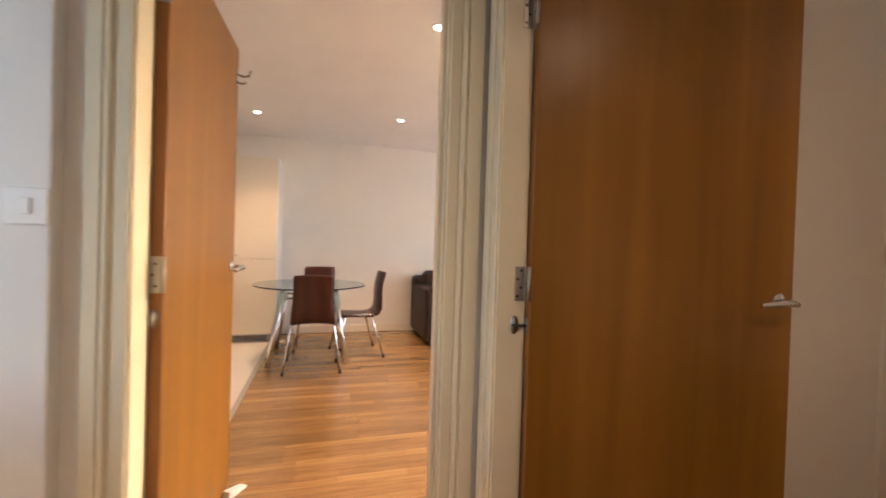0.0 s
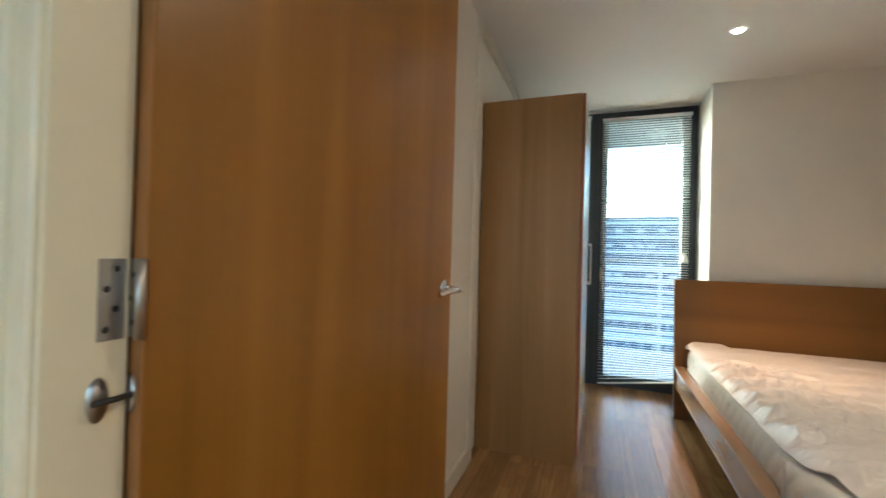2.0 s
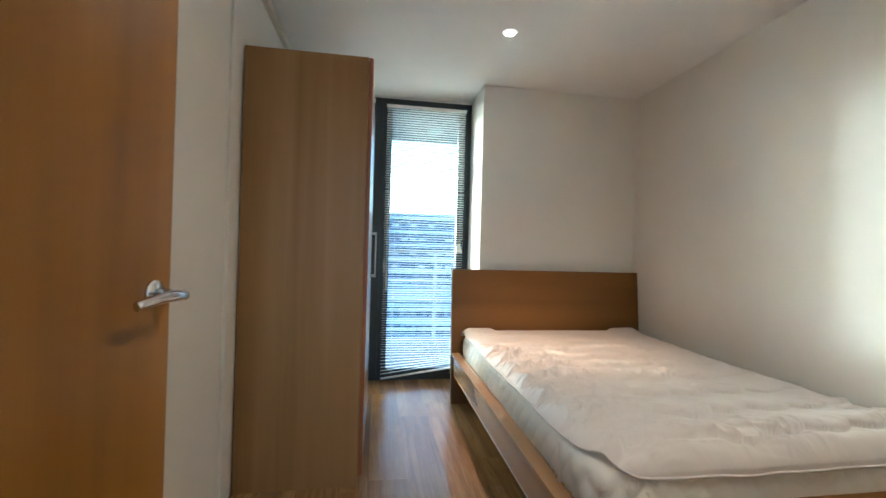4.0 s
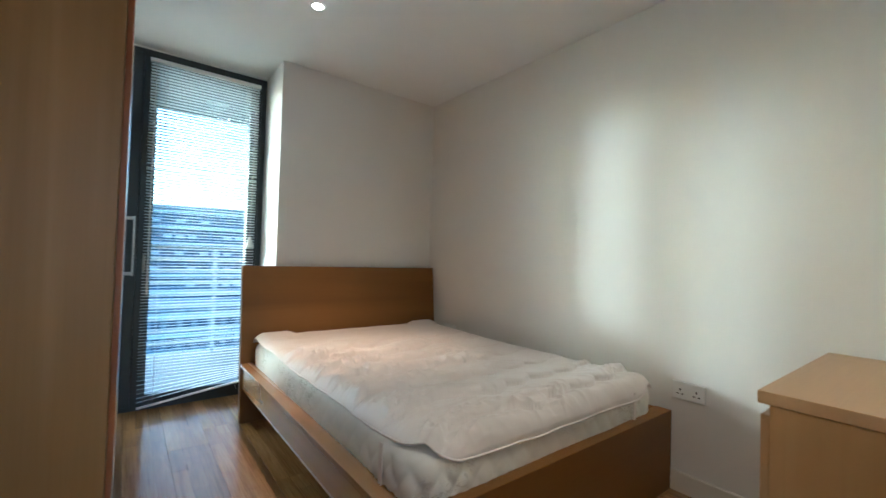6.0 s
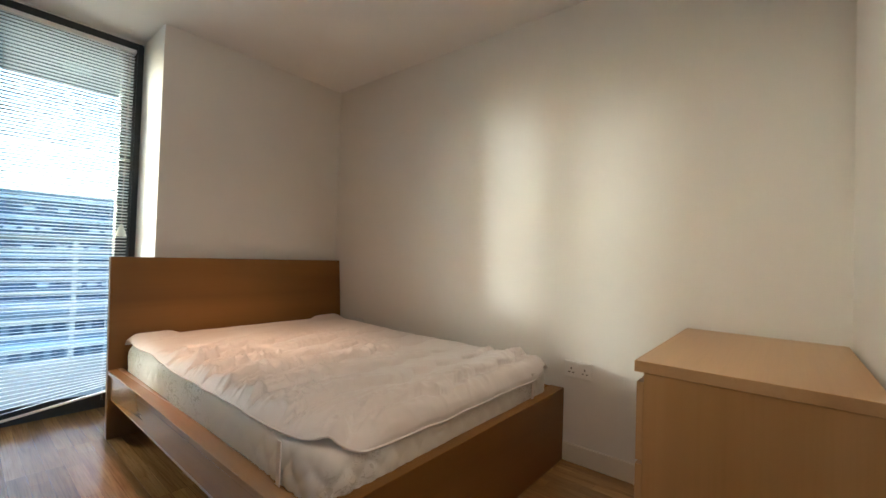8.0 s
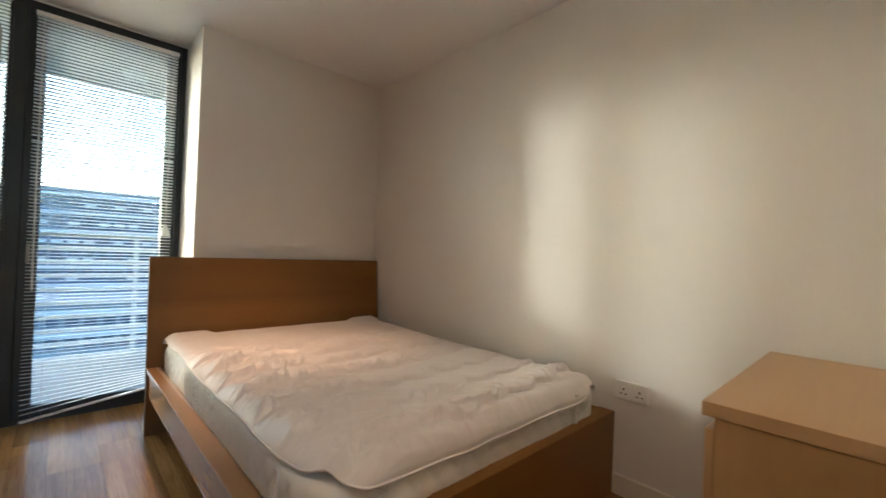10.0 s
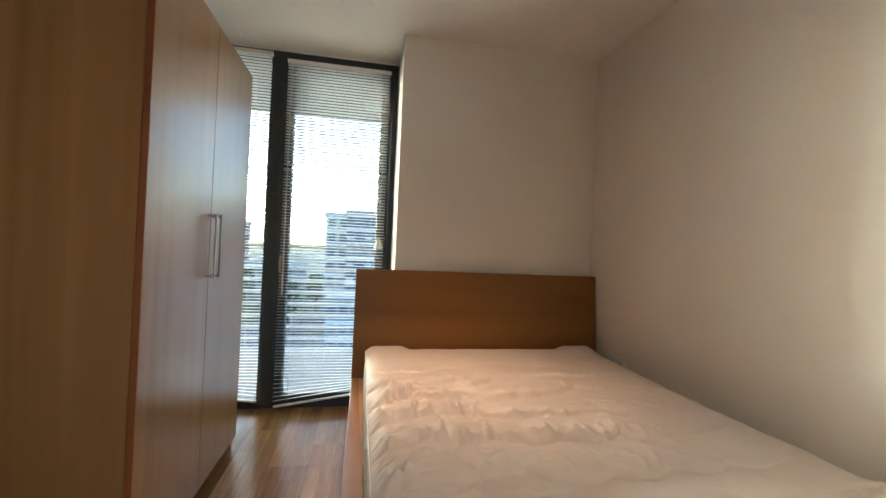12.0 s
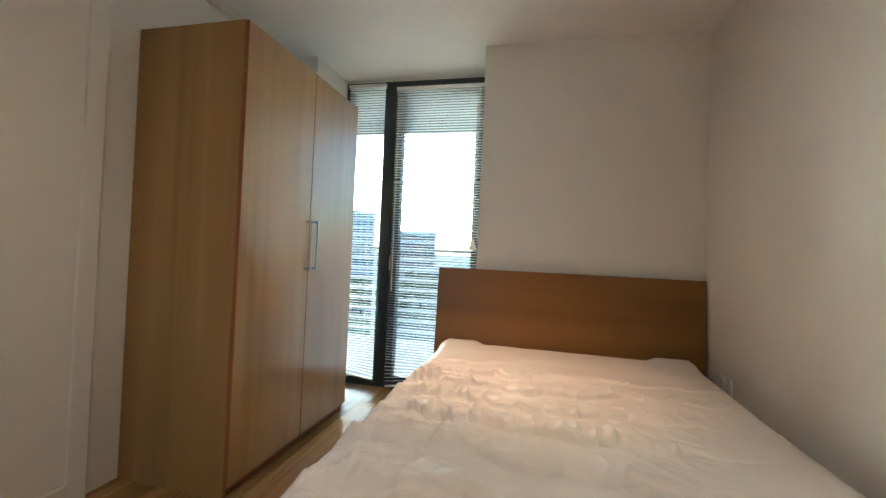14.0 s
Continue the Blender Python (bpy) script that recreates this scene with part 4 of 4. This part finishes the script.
part("back_cushion", bm_box(0.10, 0.95, 0.50, 0.74, 0.44, 0.845, 0.09, 4), M_LEATHER, sofa)
for x in (0.10, 1.65):
    for y in (0.08, 0.80):
        part("foot", bm_box(x - 0.03, x + 0.03, y - 0.03, y + 0.03, 0.0, 0.05, 0.004), M_BLACK, sofa)

# ---- balcony ----
M_CONC = paint("pale_concrete", (0.31, 0.33, 0.35), 0.8, 0.12, 0.3)
M_DECK = paint("balcony_tile", (0.30, 0.31, 0.33), 0.7, 0.15, 0.2)
M_RAIL = paint("white_rail_paint", (0.84, 0.84, 0.84), 0.35, 0.04, 0.03)
solid("balcony_slab", bm_box(5.72, 7.55, -3.2, 8.2, -0.30, -0.03, 0.01), M_DECK, "pale balcony slab outside the glazed door", "balcony")
solid("balcony_soffit", bm_box(5.72, 7.55, -3.2, 8.2, 2.60, 2.85, 0.01), M_CONC, "pale concrete balcony above", "balcony")
railing = thing("balcony_railing", "white painted metal balcony railing with horizontal bars", "railing", pose(7.40, 0, -0.03))
part("top_rail", bm_box(-0.035, 0.035, -3.1, 8.1, 1.125, 1.165, 0.006), M_GRILLE, railing, "grey metal handrail")
me_bar = mesh_of("bar", bm_tube([(0, -3.1, 0), (0, 8.1, 0)], 0.019, 10), M_RAIL)
for k in range(8):
    o = new("bar", me_bar)
    o.parent = railing
    o.matrix_local = pose(0, 0, 0.13 + 0.128 * k)
me_post = mesh_of("post", bm_box(0.016, 0.032, -0.02, 0.02, 0.0, 1.125, 0.002), M_RAIL)
for k in range(7):
    o = new("post", me_post)
    o.parent = railing
    o.matrix_local = pose(0, -2.47 + 1.6 * k, 0)
solid("soffit_light", bm_lathe([(0.09, -0.05), (0.10, -0.02), (0.10, 0.0)], 24), M_PLASTIC, "round white light under the balcony above", "light fitting", kind="object", m=pose(6.9, 0.85, 2.60))

# ---- outside ----
GROUND = -13.0
M_GROUND, nt, b = material("town_ground", 0.9)
v = coords(nt)
nt.links.new(ramp(nt, noise_tex(nt, v, 0.03, 4), [(0.40, (0.08, 0.09, 0.10)), (0.47, (0.13, 0.14, 0.15)), (0.53, (0.05, 0.09, 0.035)), (0.7, (0.08, 0.12, 0.05))]), b.inputs["Base Color"])
solid("ground", bm_box(-600, 2500, -2500, 2500, GROUND - 1, GROUND), M_GROUND, "streets and greens of the town below", "ground")
# dark panes lightened towards blue, distance haze is put into their colour
M_GLASSDARK, _nt, _b = material("hazed_window_glass", 0.08, 0.0, (0.08, 0.12, 0.17))


def building(label, x, y, rz, w, d, h, floors, bays, base, balconies=False):
    wall_mat = paint("facade", base, 0.8, 0.15, 0.2)
    b = thing("apartment_building", label, "building", pose(x, y, GROUND, 0, 0, rz), group="far buildings")
    part("wall", bm_box(-d, 0, -w / 2, w / 2, 0, h), wall_mat, b)
    part("roof", bm_box(-d - 0.3, 0.3, -w / 2 - 0.3, w / 2 + 0.3, h, h + 0.6), M_CONC, b)
    fh, bw = h / floors, w / bays
    me_f = mesh_of("floor_band", bm_box(0.0, 0.25, -w / 2, w / 2, -0.22, 0.22), M_RAIL)
    for f in range(1, floors + 1):
        o = new("floor_band", me_f)
        o.parent = b
        o.matrix_local = pose(0.02, 0, fh * f - 0.3)
    me_w = mesh_of("window", bm_box(-0.05, 0.06, -bw * 0.32, bw * 0.32, 0.0, fh * 0.58), M_GLASSDARK)
    me_b = mesh_of("balcony", bm_box(0.0, 1.0, -bw * 0.34, bw * 0.34, 0.0, 0.50), M_RAIL) if balconies else None
    for f in range(floors):
        for c in range(bays):
            z, yy = fh * (f + 0.25), -w / 2 + bw * (c + 0.5)
            o = new("window", me_w)
            o.parent = b
            o.matrix_local = pose(0, yy, z)
            if me_b and random.random() < 0.5:
                o = new("balcony", me_b)
                o.parent = b
                o.matrix_local = pose(0.05, yy, z - 0.1)
    return b


def far(deg, dist):
    return 2.5 + dist * math.cos(radians(deg)), 1.0 + dist * math.sin(radians(deg))


for label, deg, dist, w, d, h, floors, bays, base, bal in (
    ("dark blue-grey apartment block with balconies", -9.5, 78, 32, 14, 20.5, 8, 19, (0.12, 0.19, 0.28), True),
    ("pale tower block beside the dark apartment block", 3.4, 86, 4.5, 10, 20.5, 7, 2, (0.60, 0.60, 0.60), False),
    ("red-brown brick apartment block", 16.8, 150, 13, 12, 21.0, 7, 6, (0.32, 0.16, 0.12), False),
    ("pale grey tower block", 24.5, 170, 9, 10, 29.0, 10, 4, (0.5, 0.5, 0.5), False),
    ("blue glass office block", 25.5, 95, 16, 14, 12.5, 4, 8, (0.14, 0.24, 0.34), False),
    ("low pale grey industrial building", -7.0, 55, 22, 10, 7.0, 3, 15, (0.34, 0.38, 0.42), False),
    ("low pale three-storey building among trees", 12.0, 120, 20, 10, 9.0, 3, 8, (0.42, 0.42, 0.40), False),
):
    bx, by = far(deg, dist)
    building(label, bx, by, 180 + deg * 0.7, w, d, h, floors, bays, base, bal)

M_LEAF = paint("far_foliage", (0.07, 0.12, 0.04), 0.9, 0.4, 0.6)
M_TRUNK = paint("far_bark", (0.08, 0.06, 0.045), 0.9, 0.2, 0.4)


def tree_thing(seed):
    rng = random.Random(seed)
    t = thing("tree", "leafy green street tree far below", "tree", pose(0, 0, 0), group="far trees")
    part("trunk", bm_tube([(0, 0, 0), (0.1, 0, 2.5), (0.0, 0.1, 5.5)], [0.28, 0.2, 0.08], 8), M_TRUNK, t)
    bm = bmesh.new()
    for k in range(900):
        a, r, z = rng.uniform(0, 6.283), 2.6 * math.sqrt(rng.random()), rng.uniform(2.2, 8.2)
        r *= math.sin(math.pi * min(max((z - 1.8) / 6.8, 0.05), 0.98)) ** 0.6 * rng.uniform(0.75, 1.1)
        c = Vector((r * math.cos(a), r * math.sin(a), z))
        u = Vector((rng.gauss(0, 1), rng.gauss(0, 1), rng.gauss(0, 1))).normalized() * 0.32
        w = u.cross(Vector((rng.gauss(0, 1), rng.gauss(0, 1), rng.gauss(0, 1)))).normalized() * 0.22
        bm.faces.new([bm.verts.new(c + q) for q in (u, w, -u, -w)])
    part("crown", bm, M_LEAF, t)
    return t


first = tree_thing(3)
rng = random.Random(8)
for k in range(16):
    dist, deg = rng.uniform(75, 130), rng.uniform(3, 28)
    x, y = far(deg, dist)
    s = rng.uniform(0.8, 1.3)
    m = pose(x, y, GROUND, 0, 0, rng.uniform(0, 360)) 
    if k == 0:
        first.matrix_world = m
    else:
        copy_thing(first, m)

# ---- floor boards ----
def boards(x0, x1, y0, y1, name="floor_board"):
    rng = random.Random(int(100 * (x0 + y1)))
    W, L, gap = 0.195, 1.21, 0.0005
    meshes = {}
    holder = bpy.data.objects["floor"]
    y = y0
    while y < y1 - 0.01:
        w = min(W, y1 - y)
        x = x0 - rng.uniform(0, L)
        while x < x1 - 0.01:
            a, c = max(x, x0), min(x + L, x1)
            if c - a > 0.02:
                key = (round(c - a, 2) if (c - a) < L - 0.01 else L, round(w, 3))
                if key not in meshes:
                    meshes[key] = mesh_of(name, bm_box(0, c - a - gap, 0, w - gap, -0.011, 0.0, 0.0003, 1), M_PLANK)
                o = new(name, meshes[key])
                o.parent = holder
                o.matrix_local = pose(a, y, 0)
            x += L
        y += W


boards(hall_face, GLAZE - 0.03, SOUTH, NORTH)
boards(HALL_W, hall_face, -0.9, NORTH + 0.02)
boards(0.86, GLAZE, NORTH + 0.12, LIV_N)
boards(0.915, 1.81, NORTH + 0.02, NORTH + 0.12)
floor_ob = bpy.data.objects["floor"]
me_tile = mesh_of("floor_tile", bm_box(0, 0.598, 0, 0.598, -0.011, 0.0, 0.001, 1), M_TILE)
for i in range(5):
    for j in range(7):
        o = new("floor_tile", me_tile)
        o.parent = floor_ob
        o.matrix_local = pose(0.83 - 0.60 * (i + 1), NORTH + 0.125 + 0.60 * j, 0)
solid("threshold_strip", bm_box(0.826, 0.862, NORTH + 0.12, LIV_N, -0.011, 0.005, 0.002), M_GRILLE, "grey metal strip between tile and boards", "trim", m=None)
